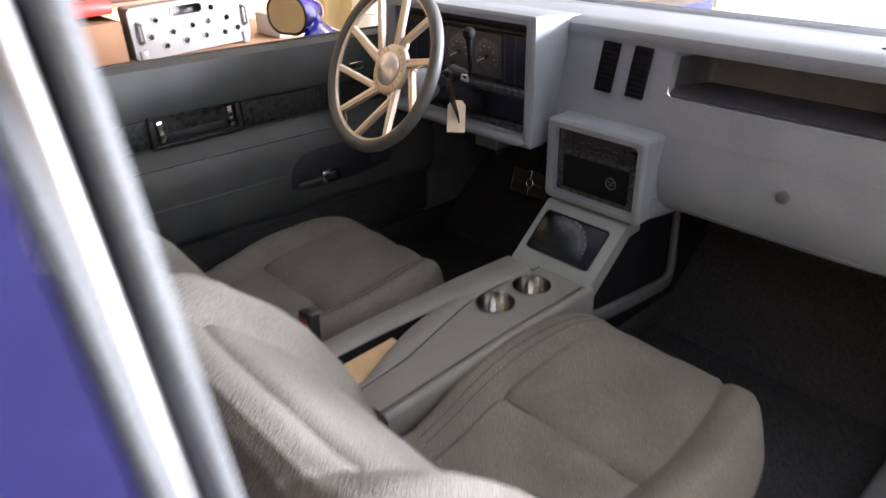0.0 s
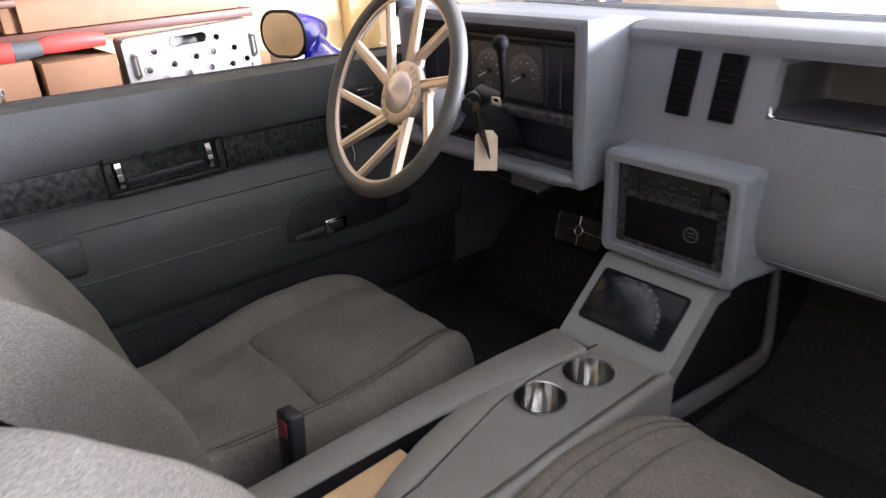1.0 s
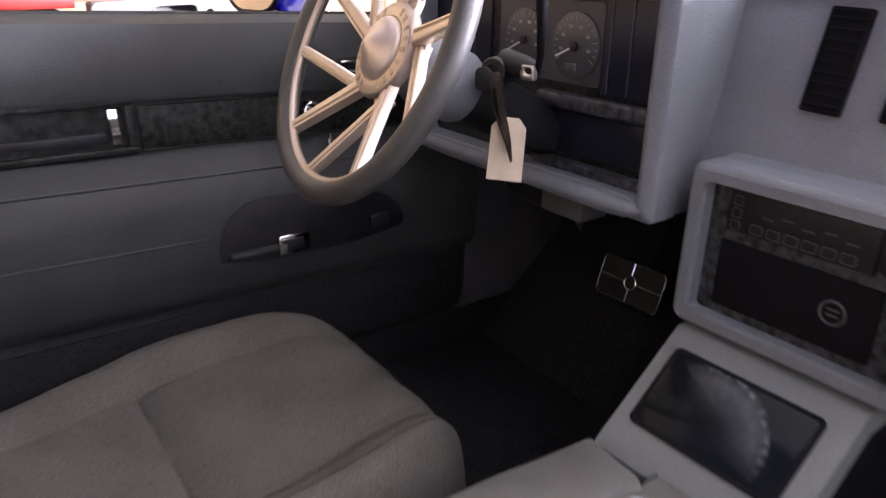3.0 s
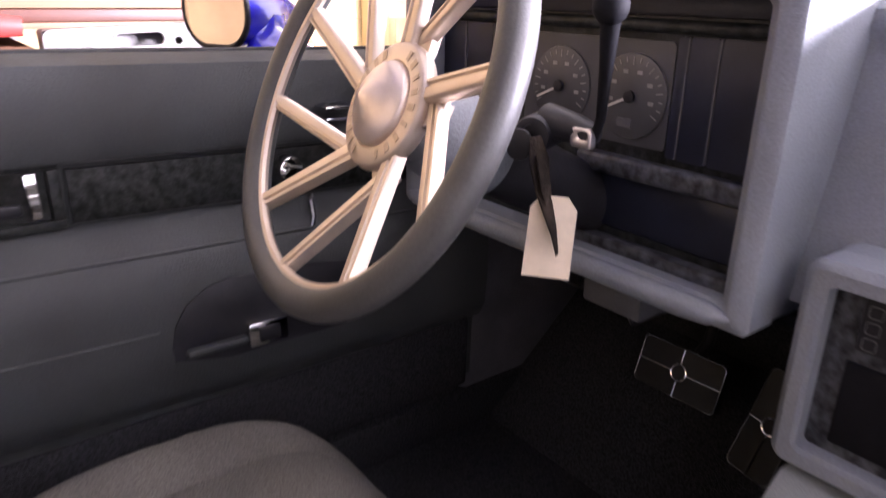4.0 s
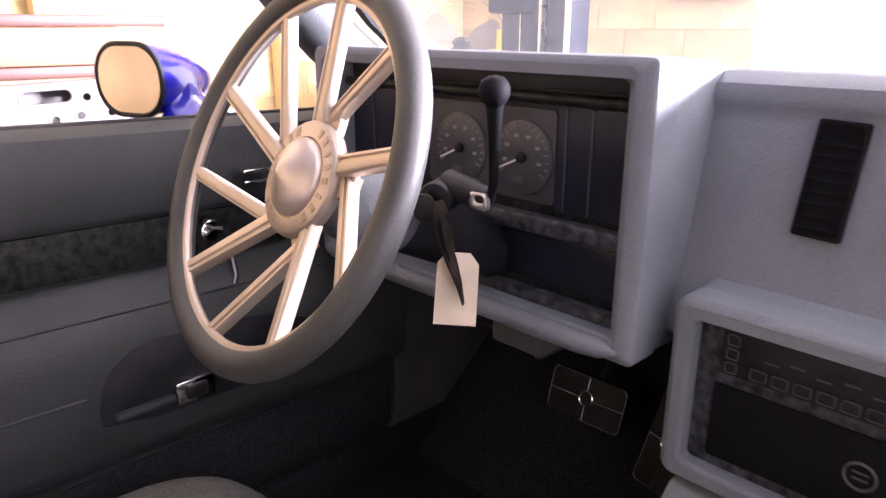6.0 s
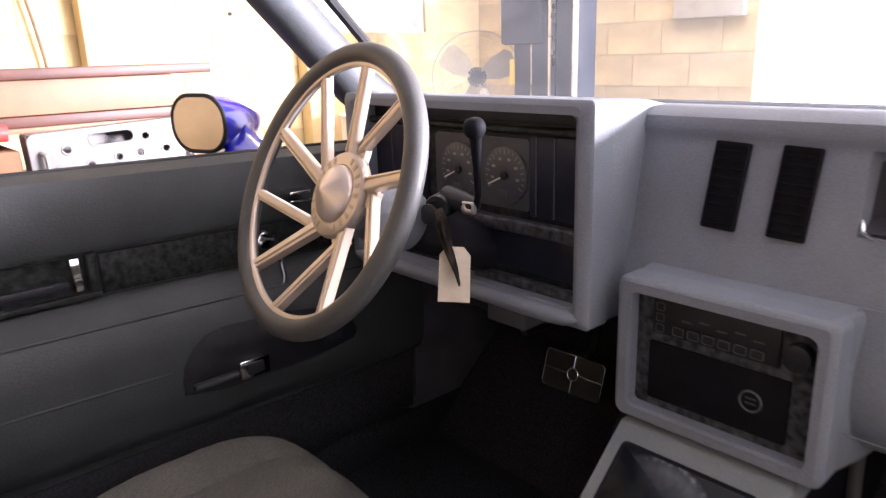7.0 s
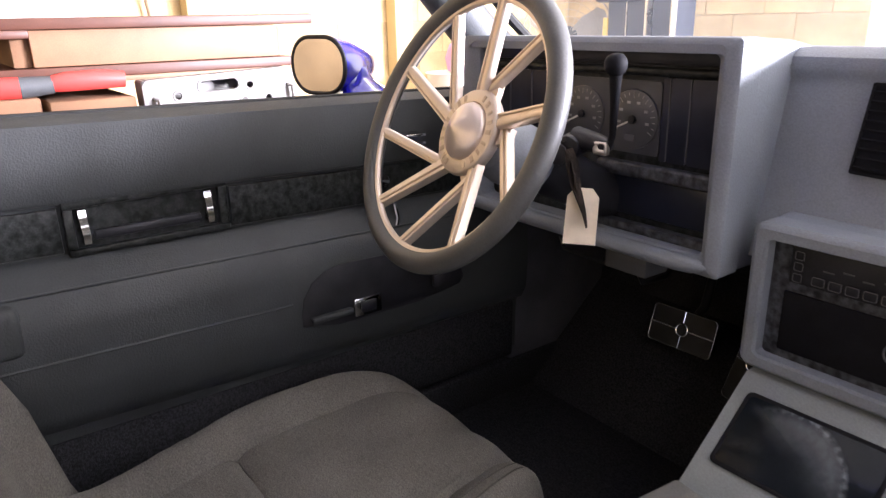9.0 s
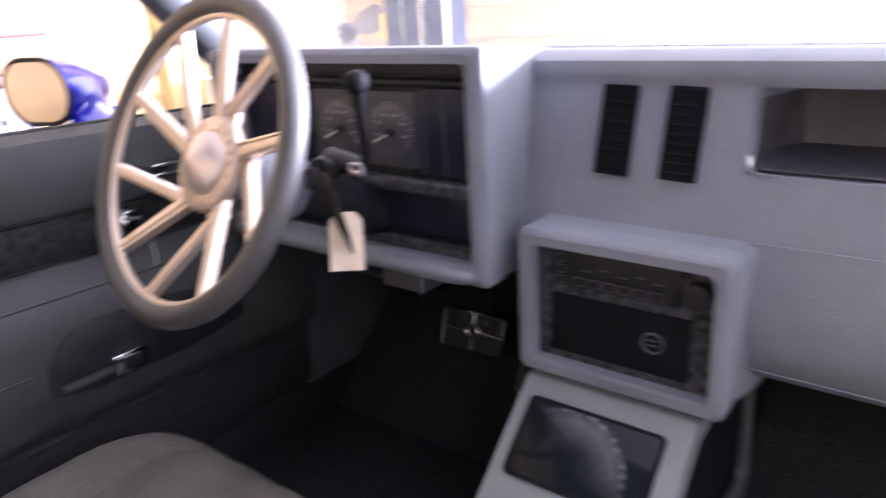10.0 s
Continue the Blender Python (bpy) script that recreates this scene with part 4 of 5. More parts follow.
def seat_back(sx, dy, up):
    secs = []
    n = len(SPINE) * 3 - 2
    for i in range(n):
        f = i / 3
        a = int(min(f, len(SPINE) - 2))
        t = f - a
        p = Vector((0, *SPINE[a])).lerp(Vector((0, *SPINE[a + 1])), t)
        lo, hi = SPINE[max(0, a - 1)], SPINE[min(len(SPINE) - 1, a + 2)]
        d = Vector((0, hi[0] - lo[0], hi[1] - lo[1])).normalized()
        nrm = Vector((0, d.z, -d.y))
        s = i / (n - 1)
        w = 0.252 - 0.03 * bump(s, 0.0, 0.25) - 0.055 * max(0, (s - 0.55) / 0.45) ** 2
        ring = []
        for u in US:
            e = abs(u)
            h = 0.036 * bump(e, 0.83, 0.20) * (1 - 0.75 * max(0, (s - 0.6) / 0.4)) - 0.09 * max(0.0, (e - 0.80) / 0.2) ** 2.4
            h -= 0.006 * bump(e, 0.585, 0.022) * (s < 0.8)
            if e < 0.6:
                h -= 0.007 * bump(s, 0.62, 0.012)
            h += 0.0015 * noise.noise(Vector((u * 3 - sx, s * 9, 3)))
            q = p + nrm * (h - 0.03)
            ring.append((sx + u * w, q.y + dy, q.z + up))
        for u in US[::-1]:
            q = p - nrm * (0.125 - 0.02 * abs(u) - 0.05 * s)
            ring.append((sx + u * w * 0.96, q.y + dy, q.z + up))
        secs.append(ring)
    return loft(secs)


for sx, dy, up, lab in ((-0.412, 0.0, 0.0, "grey leather driver's bucket seat beside the console"), (0.330, 0.048, 0.022, "grey leather passenger bucket seat in bright light")):
    seat = thing("bucket_seat", lab, "car seat", "front seats")
    part("cushion", seat_cushion(sx, dy, up), SEAT, seat)
    part("backrest", seat_back(sx if sx < 0 else sx + 0.015, 0.0 if sx < 0 else 0.025, 0.0), SEAT, seat)
    for u in (-0.585, 0.585):
        part("seam", tube([cushion_point(sx, -0.5 + 0.0265 * i, u, dy, up)[0] + Vector((0, 0, 0.0004)) for i in range(20)], 0.0016, 6), SEAM, seat, "dark stitched seam")
    part("seam", tube([cushion_point(sx, -0.288 + 0.012 * (1 - abs(u)), u, dy, up)[0] + Vector((0, 0, 0.0004)) for u in [-0.58 + 0.058 * i for i in range(21)]], 0.0016, 6), SEAM, seat, "dark stitched seam")
    for u in (-0.68, -0.74) if sx > 0 else (0.69, 0.77):
        part("fold_seam", tube([cushion_point(sx, -0.46 + 0.02 * i, u, dy, up)[0] + Vector((0, 0, 0.0003)) for i in range(24)], 0.0011, 6), SEAM, seat)
    part("seat_base", box((sx - 0.2, -0.46, 0.26), (sx + 0.2, -0.03, 0.34), 0.02), BLACK, seat)
    for s in (-1, 1):
        part("seat_rail", box((sx + s * 0.17 - 0.02, -0.48, 0.258), (sx + s * 0.17 + 0.02, 0.05, 0.285), 0.004), BLACK, seat)
# buckle of the driver's belt
buckle = thing("seat_belt_buckle", "black seat belt buckle with a red button", "seat belt buckle")
BM = Matrix.Translation((-0.180, -0.385, 0.40)) @ Matrix.Rotation(radians(-8), 4, "X") @ Matrix.Rotation(radians(-8), 4, "Y")
part("buckle_body", box((-0.022, -0.013, 0.0), (0.022, 0.013, 0.112), 0.006, 3, BM), BLACK, buckle)
part("release_button", box((-0.013, -0.0155, 0.075), (0.013, -0.012, 0.10), 0.002, 2, BM), REDDARK, buckle, "dull red release button")
part("stalk", box((-0.014, -0.005, -0.13), (0.014, 0.005, 0.01), 0.002, 2, BM), BLACK, buckle)

# ---- steering wheel ----
NRM = Vector((-0.053, -0.905, 0.422)).normalized()
RX = Vector((0, 0, 1)).cross(NRM).normalized()
RY = NRM.cross(RX)
HUB = Matrix.Translation((-0.377, -0.019, 0.890)) @ Matrix((RX, RY, NRM)).transposed().to_4x4()
wheel = thing("steering_wheel", "billet aluminium steering wheel with grey leather rim", "steering wheel")
part("rim", tube([HUB @ Vector((0.1735 * math.cos(a), 0.1735 * math.sin(a), 0)) for a in [2 * math.pi * i / 96 for i in range(96)]], 0.0135, 16, True), LEATHER, wheel, "grey leather-wrapped rim")
part("inner_ring", tube([HUB @ Vector((0.161 * math.cos(a), 0.161 * math.sin(a), 0)) for a in [2 * math.pi * i / 96 for i in range(96)]], 0.0048, 8, True), BILLET, wheel)


def spoke_bar(p, q, w0, w1, z0, z1):
    """A billet bar from p to q in the wheel's plane, with bevelled long edges and a groove."""
    p, q = Vector((*p, z0)), Vector((*q, z1))
    t = (q - p).normalized()
    s = Vector((-t.y, t.x, 0)).normalized()
    up = s.cross(t) if s.cross(t).z > 0 else t.cross(s)
    prof = lambda w: [(-w / 2, -0.006), (-w / 2, 0.002), (-w * 0.42, 0.0046), (-w * 0.34, 0.0054), (w * 0.04, 0.0054), (w * 0.10, 0.0028), (w * 0.24, 0.0028), (w * 0.30, 0.0054), (w * 0.44, 0.0050), (w / 2, 0.002), (w / 2, -0.006)]
    bm = loft([[HUB @ (c + s * a + up * b) for a, b in prof(w)] for c, w in ((p, w0), (q, w1))])
    return bm


DISH = -0.014  # the hub sits this far behind the plane of the rim
for k in range(5):
    th = radians(12.5 + 72 * k)
    tb = th - radians(39)
    part("spoke", spoke_bar((0.050 * math.cos(th + 0.19), 0.050 * math.sin(th + 0.19)), (0.164 * math.cos(th), 0.164 * math.sin(th)), 0.0200, 0.0150, DISH - 0.016, -0.001), BILLET, wheel)
    part("spoke", spoke_bar((0.058 * math.cos(th + 0.08), 0.058 * math.sin(th + 0.08)), (0.164 * math.cos(tb), 0.164 * math.sin(tb)), 0.0150, 0.0138, DISH - 0.0215, -0.001), BILLET, wheel)
for k in range(5):
    th = radians(12.5 + 72 * k)
    ga = [(0.050, th - 0.40), (0.058, th - 0.34), (0.074, th - 0.22), (0.076, th - 0.02), (0.050, th + 0.10)]
    part("gusset", prism([(r * math.cos(a), r * math.sin(a)) for r, a in ga], 0.009, HUB @ Matrix.Translation((0, 0, DISH - 0.0245)), 0.0015), BILLET, wheel)
DHUB = HUB @ Matrix.Translation((0, 0, DISH))
hub = part("hub", lathe([(0.0, -0.03), (0.040, -0.03), (0.049, -0.026), (0.0545, -0.021), (0.0560, -0.014), (0.0542, -0.0085), (0.0520, -0.007), (0.0385, -0.006), (0.0370, -0.0085), (0.036, -0.0085)], DHUB, 56), BILLET, wheel)
cap = part("hub_cap", lathe([(0.0365, -0.009), (0.0365, -0.004), (0.0345, -0.001), (0.026, 0.0045), (0.012, 0.0110), (0.003, 0.0150), (0.0, 0.0156)], Matrix.Identity(4), 64), BRUSHED, wheel, "brushed cone hub cap")
cap.matrix_world = DHUB
bm = bmesh.new()
for k in range(22):
    if k % 11 in (9, 10):
        continue
    a = 2 * math.pi * k / 22 + 0.5
    add_box(bm, (-0.0030 + 0.0010 * (k % 3), -0.0042, 0), (0.0026, 0.0042, 0.0009), 0, 1, DHUB @ Matrix.Rotation(a, 4, "Z") @ Matrix.Translation((0, 0.0455, -0.0067)))
part("hub_engraving", bm, MARKBRONZE, wheel, "ring of engraved marks")["kind"] = "stuff"

# ---- steering column ----
col = thing("steering_column", "grey steering column with shift lever and key", "steering column")
CN = Matrix.Translation((-0.372, -0.005, 0.880)) @ Matrix((RX, RY, NRM)).transposed().to_4x4()
part("shroud", lathe([(0.0, -0.04), (0.032, -0.045), (0.040, -0.055), (0.044, -0.075), (0.044, -0.115), (0.041, -0.122), (0.0, -0.122)], CN, 36), VINYL, col)
part("lower_shroud", lathe([(0.0, -0.12), (0.036, -0.12), (0.036, -0.20), (0.034, -0.34), (0.0, -0.34)], CN, 30), BLACK, col)
LK = Matrix.Translation((-0.297, 0.098, 0.858)) @ Matrix.Rotation(radians(25), 4, "Z") @ FRONTAL
part("lock_barrel", lathe([(0.0, -0.05), (0.0165, -0.05), (0.0165, 0.0), (0.015, 0.003), (0.0095, 0.003), (0.009, 0.0), (0.0, 0.0)], LK, 28), BLACK, col, "black ignition lock")
part("lever_collar", tube([(-0.30, 0.118, 0.868), (-0.265, 0.117, 0.866), (-0.245, 0.116, 0.865)], [0.015, 0.012, 0.008], 16), BLACK, col)
part("gear_gate", ring_plate(0.022, 0.016, 0.004, 0.010, 0.007, 0.003, 0.006, facing(-0.252, 0.112, 0.862), (0.002, 0.002), 0.001), STEEL, col)
part("shift_lever", tube([(-0.245, 0.115, 0.862), (-0.236, 0.110, 0.880), (-0.228, 0.101, 0.915), (-0.223, 0.095, 0.945), (-0.2215, 0.093, 0.955)], [0.0036, 0.004, 0.005, 0.007, 0.008], 14), VENTBLACK, col, "slim black shift lever")
part("shift_knob", lathe([(0.0, -0.013), (0.005, -0.0125), (0.0094, -0.0096), (0.0122, -0.005), (0.0132, 0.0), (0.0122, 0.005), (0.0094, 0.0094), (0.005, 0.0115), (0.0, 0.012)], Matrix.Translation((-0.2195, 0.090, 0.962)) @ Matrix.Rotation(radians(12), 4, "X"), 24), VENTBLACK, col, "round black knob")
# key and its card tag
key = thing("key_tag", "plain cream card tag on a dark key strap", "key tag")
part("key_head", prism(rounded(0.020, 0.026, 0.008, 4), 0.004, Matrix.Translation((-0.301, 0.088, 0.851)) @ Matrix.Rotation(radians(25), 4, "Z") @ FRONTAL, 0.001), BLACK, key)
part("strap", rail([(-0.285, 0.090, 0.860), (-0.279, 0.090, 0.844), (-0.273, 0.090, 0.824), (-0.266, 0.091, 0.805), (-0.260, 0.093, 0.788), (-0.256, 0.0945, 0.770)], [0.014, 0.022, 0.019, 0.015, 0.011, 0.005], 0.006, 0.0018), STRAPB, key, "dark worn leather strap")
part("strap_fold", rail([(-0.276, 0.087, 0.848), (-0.268, 0.087, 0.829), (-0.265, 0.088, 0.812)], [0.008, 0.012, 0.005], 0.005, 0.0015), STRAPB, key)
TG = Matrix.Translation((-0.269, 0.0985, 0.775)) @ Matrix.Rotation(radians(44), 4, "Z") @ FRONTAL @ Matrix.Rotation(radians(-3), 4, "Z")
part("card", prism([(-0.0205, -0.036), (0.0205, -0.036), (0.0195, 0.026), (0.011, 0.037), (-0.011, 0.037), (-0.0195, 0.026)], 0.0012, TG), PAPER, key)

# ---- pedals ----
def pedal(name, label, m, w, h, tall):
    p = thing(name, label, "pedal")
    part("pad", prism(rounded(w, h, 0.008), 0.012, m, 0.003), RUBBER, p, "black rubber pad")
    part("edge_trim", ring_plate(w + 0.002, h + 0.002, 0.009, w - 0.001, h - 0.001, 0.007, 0.0140, m, (0, 0), 0.0006), CHROME, p)
    part("centre_ring", tube([m @ Vector((0.011 * math.cos(a), 0.011 * math.sin(a), 0.0125)) for a in [2 * math.pi * i / 24 for i in range(24)]], 0.0019, 8, True), CHROME, p)
    for s in (-1, 1):
        part("cross_bar", tube([m @ Vector((0, s * 0.011, 0.0125)), m @ Vector((0, s * h / 2, 0.0125))], 0.0016, 8), CHROME, p)
        part("cross_bar", tube([m @ Vector((s * 0.011, 0, 0.0125)), m @ Vector((s * w / 2, 0, 0.0125))], 0.0016, 8), CHROME, p)
    a = m @ Vector((0, 0, 0))
    part("arm", tube([a, a + Vector((0, 0.05, 0.03)), a + Vector((0, 0.10, tall))], 0.008, 10), BLACK, p)
    return p


pedal("brake_pedal", "black rubber brake pedal with chrome cross", Matrix.Translation((-0.340, 0.452, 0.490)) @ Matrix.Rotation(radians(-18), 4, "X") @ FRONTAL @ Matrix.Rotation(radians(1), 4, "Z"), 0.124, 0.066, 0.2)
pedal("accelerator_pedal", "tall black accelerator pedal with chrome trim", Matrix.Translation((-0.212, 0.462, 0.472)) @ Matrix.Rotation(radians(-16), 4, "X") @ FRONTAL @ Matrix.Rotation(radians(-8), 4, "Z"), 0.058, 0.140, 0.16)

# ---- things along the west wall ----
bench = thing("workbench", "old wooden workbench with a red-brown top", "workbench")
BX0, BX1 = -2.25, -1.66
part("top", box((BX0, -0.42, 0.965), (BX1 + 0.02, 0.47, 0.992), 0.004), DARKWOOD, bench, "thin dark red-brown board")
part("top_overhang", box((BX0, -0.42, 0.945), (BX1 + 0.02, -0.26, 0.966), 0.006), DARKWOOD, bench)
part("apron", box((BX0 + 0.02, -0.26, 0.878), (BX1, 0.36, 0.9645), 0.003), WOOD, bench, "pale pine drawer front")
part("side_panel", box((BX0 + 0.02, -0.30, 0.878), (BX1 - 0.02, -0.2605, 0.9645), 0.003), CARD, bench)
part("lower_board", box((BX0, -0.38, 0.850), (BX1 + 0.015, 0.40, 0.8765), 0.003), DARKWOOD, bench, "thin dark red-brown board")
part("middle_board", box((BX0, -0.36, 0.836), (BX1 + 0.01, 0.34, 0.8495), 0.003), WOOD, bench)
for x in (BX0 + 0.04, BX1 - 0.06):
    for y in (-0.34, 0.30):
        part("leg", box((x, y, 0.071), (x + 0.05, y + 0.05, 0.8355), 0.004), WOOD, bench)
part("shelf", box((BX0, -0.75, 0.655), (BX1 + 0.12, 0.62, 0.675), 0.003), WOOD, bench)
# folded sheet metal plate with slot and dimpled holes
plate = thing("perforated_plate", "white steel plate with a slot and dimpled holes", "metal plate")
bm = bmesh.new()
PM = Matrix.Translation((-1.585, 0.165, 0.762)) @ Matrix.Rotation(radians(2), 4, "X") @ Matrix(((0, 0, 1, 0), (1, 0, 0, 0), (0, 1, 0, 0), (0, 0, 0, 1)))
oo = [bm.verts.new((x, y, 0)) for x, y in rounded(0.41, 0.165, 0.02)]
ed = [bm.edges.new((oo[i], oo[(i + 1) % len(oo)])) for i in range(len(oo))]
holes = []
sl = [(x * 1.0 - 0.01, y + 0.052) for x, y in rounded(0.105, 0.028, 0.0138, 6)]
holes.append((sl, (-0.01, 0.052)))
HP = [(-0.12, 0.035), (0.075, 0.045), (-0.145, -0.015), (-0.07, -0.01), (0.0, 0.0), (0.055, 0.004), (0.125, 0.005), (-0.10, -0.05), (-0.03, -0.045), (0.04, -0.04), (0.11, -0.042), (0.16, -0.035)]
for hx, hy in HP:
    holes.append(([(hx + 0.0085 * math.cos(2 * math.pi * i / 14), hy + 0.0085 * math.sin(2 * math.pi * i / 14)) for i in range(14)], (hx, hy)))
for pts, c in holes:
    vs = [bm.verts.new((x, y, 0)) for x, y in pts]
    ed += [bm.edges.new((vs[i], vs[(i + 1) % len(vs)])) for i in range(len(vs))]
bmesh.ops.triangle_fill(bm, use_beauty=True, edges=ed)
for f in list(bm.faces):
    c = f.calc_center_median()
    if any((c.x - hx) ** 2 + (c.y - hy) ** 2 < 0.0075 ** 2 for hx, hy in HP) or (abs(c.x + 0.01) < 0.05 and abs(c.y - 0.052) < 0.0125):
        bm.faces.remove(f)
bmesh.ops.solidify(bm, geom=list(bm.faces), thickness=0.004)
bmesh.ops.transform(bm, matrix=PM, verts=bm.verts)
part("sheet", bm, SHEET, plate, smooth=False)
# closed box added behind the sheet to block light, so its holes look dark
for lo, hi in (((-0.20, 0.078, -0.07), (0.20, 0.081, -0.0045)), ((-0.20, -0.081, -0.07), (0.20, -0.078, -0.0045)), ((-0.20, -0.081, -0.074), (0.20, 0.081, -0.0705)), ((-0.204, -0.078, -0.07), (-0.2005, 0.078, -0.006)), ((0.2005, -0.078, -0.07), (0.204, 0.078, -0.006))):
    part("hole_backing", box(lo, hi, 0, 1, PM), SHEET, plate)
for hx, hy in HP:
    part("dimple", tube([PM @ Vector((hx + 0.0115 * math.cos(a), hy + 0.0115 * math.sin(a), 0.003)) for a in [2 * math.pi * i / 16 for i in range(16)]], 0.0035, 6, True), SHEET, plate)
part("slot_lip", tube([PM @ Vector((x * 1.06 + 0.0006, 0.052 + (y - 0.052) * 1.2, 0.003)) for x, y in sl], 0.0035, 6, True), SHEET, plate)
for sx_ in (-0.18, 0.185):
    part("bracket", tube([PM @ Vector((sx_, 0.035, 0.004)), PM @ Vector((sx_ + 0.008, 0.03, 0.02)), PM @ Vector((sx_ + 0.008, -0.02, 0.02)), PM @ Vector((sx_, -0.03, 0.004))], 0.006, 8), SHEET, plate)
    part("foot", box((-0.012, -0.09, -0.004), (0.012, -0.05, 0.01), 0.003, 2, PM @ Matrix.Translation((sx_, 0, 0))), SHEET, plate)
# boxes and a red-handled tool
boxes = []
for y0, y1, x1, z1 in ((-0.25, -0.055, -1.60, 0.80), (-0.55, -0.265, -1.62, 0.81)):
    boxes.append(single("cardboard_box", box((BX0 + 0.2, y0, 0.6755), (x1, y1, z1), 0.004), CARD, "plain brown cardboard box on the shelf", "box", "cardboard boxes"))
tool = thing("air_tool", "red-handled tool lying on cardboard boxes", "tool")
part("grip", tube([(-1.64, -0.23, 0.84), (-1.635, -0.20, 0.843), (-1.63, -0.12, 0.845), (-1.63, -0.07, 0.842)], [0.020, 0.024, 0.024, 0.020], 14), RED, tool, "red plastic grip")
part("collar", tube([(-1.645, -0.30, 0.835), (-1.64, -0.23, 0.838)], [0.026, 0.021], 14), DARKVINYL, tool)
part("body", tube([(-1.66, -0.43, 0.832), (-1.655, -0.40, 0.835), (-1.645, -0.30, 0.835)], [0.016, 0.027, 0.026], 14), RED, tool)
bin_ = thing("plastic_bin", "white plastic bin with hoses behind the bench", "bin")
part("bin_body", loft([[(x, y, z) for x, y in ((-2.72 - a, -0.40 - a), (-2.40 + a, -0.40 - a), (-2.40 + a, 0.0 + a), (-2.72 - a, 0.0 + a))] for z, a in ((0.071, -0.03), (0.5, 0.0), (1.03, 0.015))]), WHITE, bin_)
part("bin_rim", ring_plate(0.37, 0.46, 0.03, 0.32, 0.41, 0.02, 0.03, Matrix.Translation((-2.56, -0.20, 1.03)), (0, 0), 0.004), WHITE, bin_)
part("bin_grip", ring_plate(0.05, 0.03, 0.010, 0.035, 0.017, 0.006, 0.008, sideways(-2.387, -0.07, 0.985), (0, 0), 0.002), GREYNET, bin_)
for y0 in (-0.02, -0.13):
    part("hose", tube([(-2.45, y0, 1.05), (-2.44, y0 + 0.005, 1.12), (-2.45, y0 + 0.02, 1.20), (-2.50, y0 + 0.01, 1.32), (-2.62, y0 - 0.02, 1.42), (-2.70, y0 - 0.06, 1.30), (-2.68, y0 - 0.05, 1.06)], 0.011, 10), WHITE, bin_, "white plastic hose")
cable = single("wall_cable", tube([(-3.68, 0.36, 2.6), (-3.67, 0.40, 1.8), (-3.66, 0.43, 1.45), (-3.66, 0.462, 1.25), (-3.66, 0.484, 1.08), (-3.66, 0.486, 0.98)], 0.008, 8), CABLEB, "dark cable hanging down the cream wall", "cable")
part("cable_box", box((-3.70, 0.45, 0.90), (-3.64, 0.52, 0.98), 0.008), GREYNET, cable)
for y, z in ((0.93, 0.93), (1.30, 1.02), (1.52, 1.31)):
    single("wall_anchor", lathe([(0.0, 0.0), (0.012, 0.0), (0.012, 0.006), (0.006, 0.008), (0.006, 0.02), (0.0, 0.02)], sideways(GX0 + (0.11 if y < 1.05 else 0.0), y, z), 12), DARKVINYL, "small dark anchor bolt in the cream wall", "bolt", "wall anchors")
boxes.append(single("orange_cap", lathe([(0.0, 0.0), (0.03, 0.0), (0.03, 0.035), (0.012, 0.06), (0.0, 0.065)], Matrix.Translation((-1.62, 0.58, 0.755)), 20), ORANGE, "small orange plastic cap on a box", "cap"))
boxes.append(single("parts_box", box((-1.72, 0.47, 0.6755), (-1.55, 0.615, 0.754), 0.006), WHITE, "small white parts box on the shelf", "box"))

# the bench and what lies on it stand farther off, by the wall
BENCH = Matrix.Translation((0.3, -0.45, 1.0)) @ Matrix.Scale(1.13, 4) @ Matrix.Translation((-0.3, 0.45, -1.0))
for ob in [bench, plate, tool, bin_] + boxes:
    ob.matrix_world = Matrix.Translation((0, -0.045, 0.050)) @ BENCH

# ---- things by the north wall ----
fan = thing("pedestal_fan", "grey wire pedestal fan on a white pole", "fan")
FC = Vector((-2.75, 2.62, 0.90))
FM = look(FC, (0.3, -0.4, 1.0)) @ Matrix.Rotation(radians(180), 4, "Y")
for r in (0.07, 0.11, 0.15, 0.19, 0.23, 0.27):
    part("cage_ring", tube([FM @ Vector((r * math.cos(a), r * math.sin(a), 0.05 * (1 - (r / 0.27) ** 2))) for a in [2 * math.pi * i / 40 for i in range(40)]], 0.0016 if r < 0.26 else 0.005, 6, True), GREYNET, fan)
for k in range(16):
    a = 2 * math.pi * k / 16
    part("cage_wire", tube([FM @ Vector((r * math.cos(a), r * math.sin(a), 0.052 * (1 - (r / 0.27) ** 2))) for r in (0.04, 0.15, 0.27)], 0.0014, 5), GREYNET, fan)
for k in range(3):
    a = 2 * math.pi * k / 3 + 0.4
    part("blade", loft([[FM @ (Matrix.Rotation(a, 4, "Z") @ Vector((r, s * w, -0.03 + 0.02 * s))) for s, dz in ((-1, 0), (1, 0))] + [FM @ (Matrix.Rotation(a, 4, "Z") @ Vector((r, s * w, -0.034 + 0.02 * s))) for s in (1, -1)] for r, w in ((0.04, 0.03), (0.12, 0.07), (0.22, 0.08), (0.25, 0.05))]), GREYNET, fan)
part("motor", tube([FM @ Vector((0, 0, -0.14)), FM @ Vector((0, 0, -0.02))], [0.05, 0.06], 16), DARKVINYL, fan)
part("pole", tube([(-2.76, 2.70, 0.03), (-2.76, 2.70, 0.86)], 0.022, 12), WHITE, fan, "white steel pole")
part("base", disc(0.22, 0.03, Matrix.Translation((-2.76, 2.70, 0.0)), 36, 0.01), GREYNET, fan)
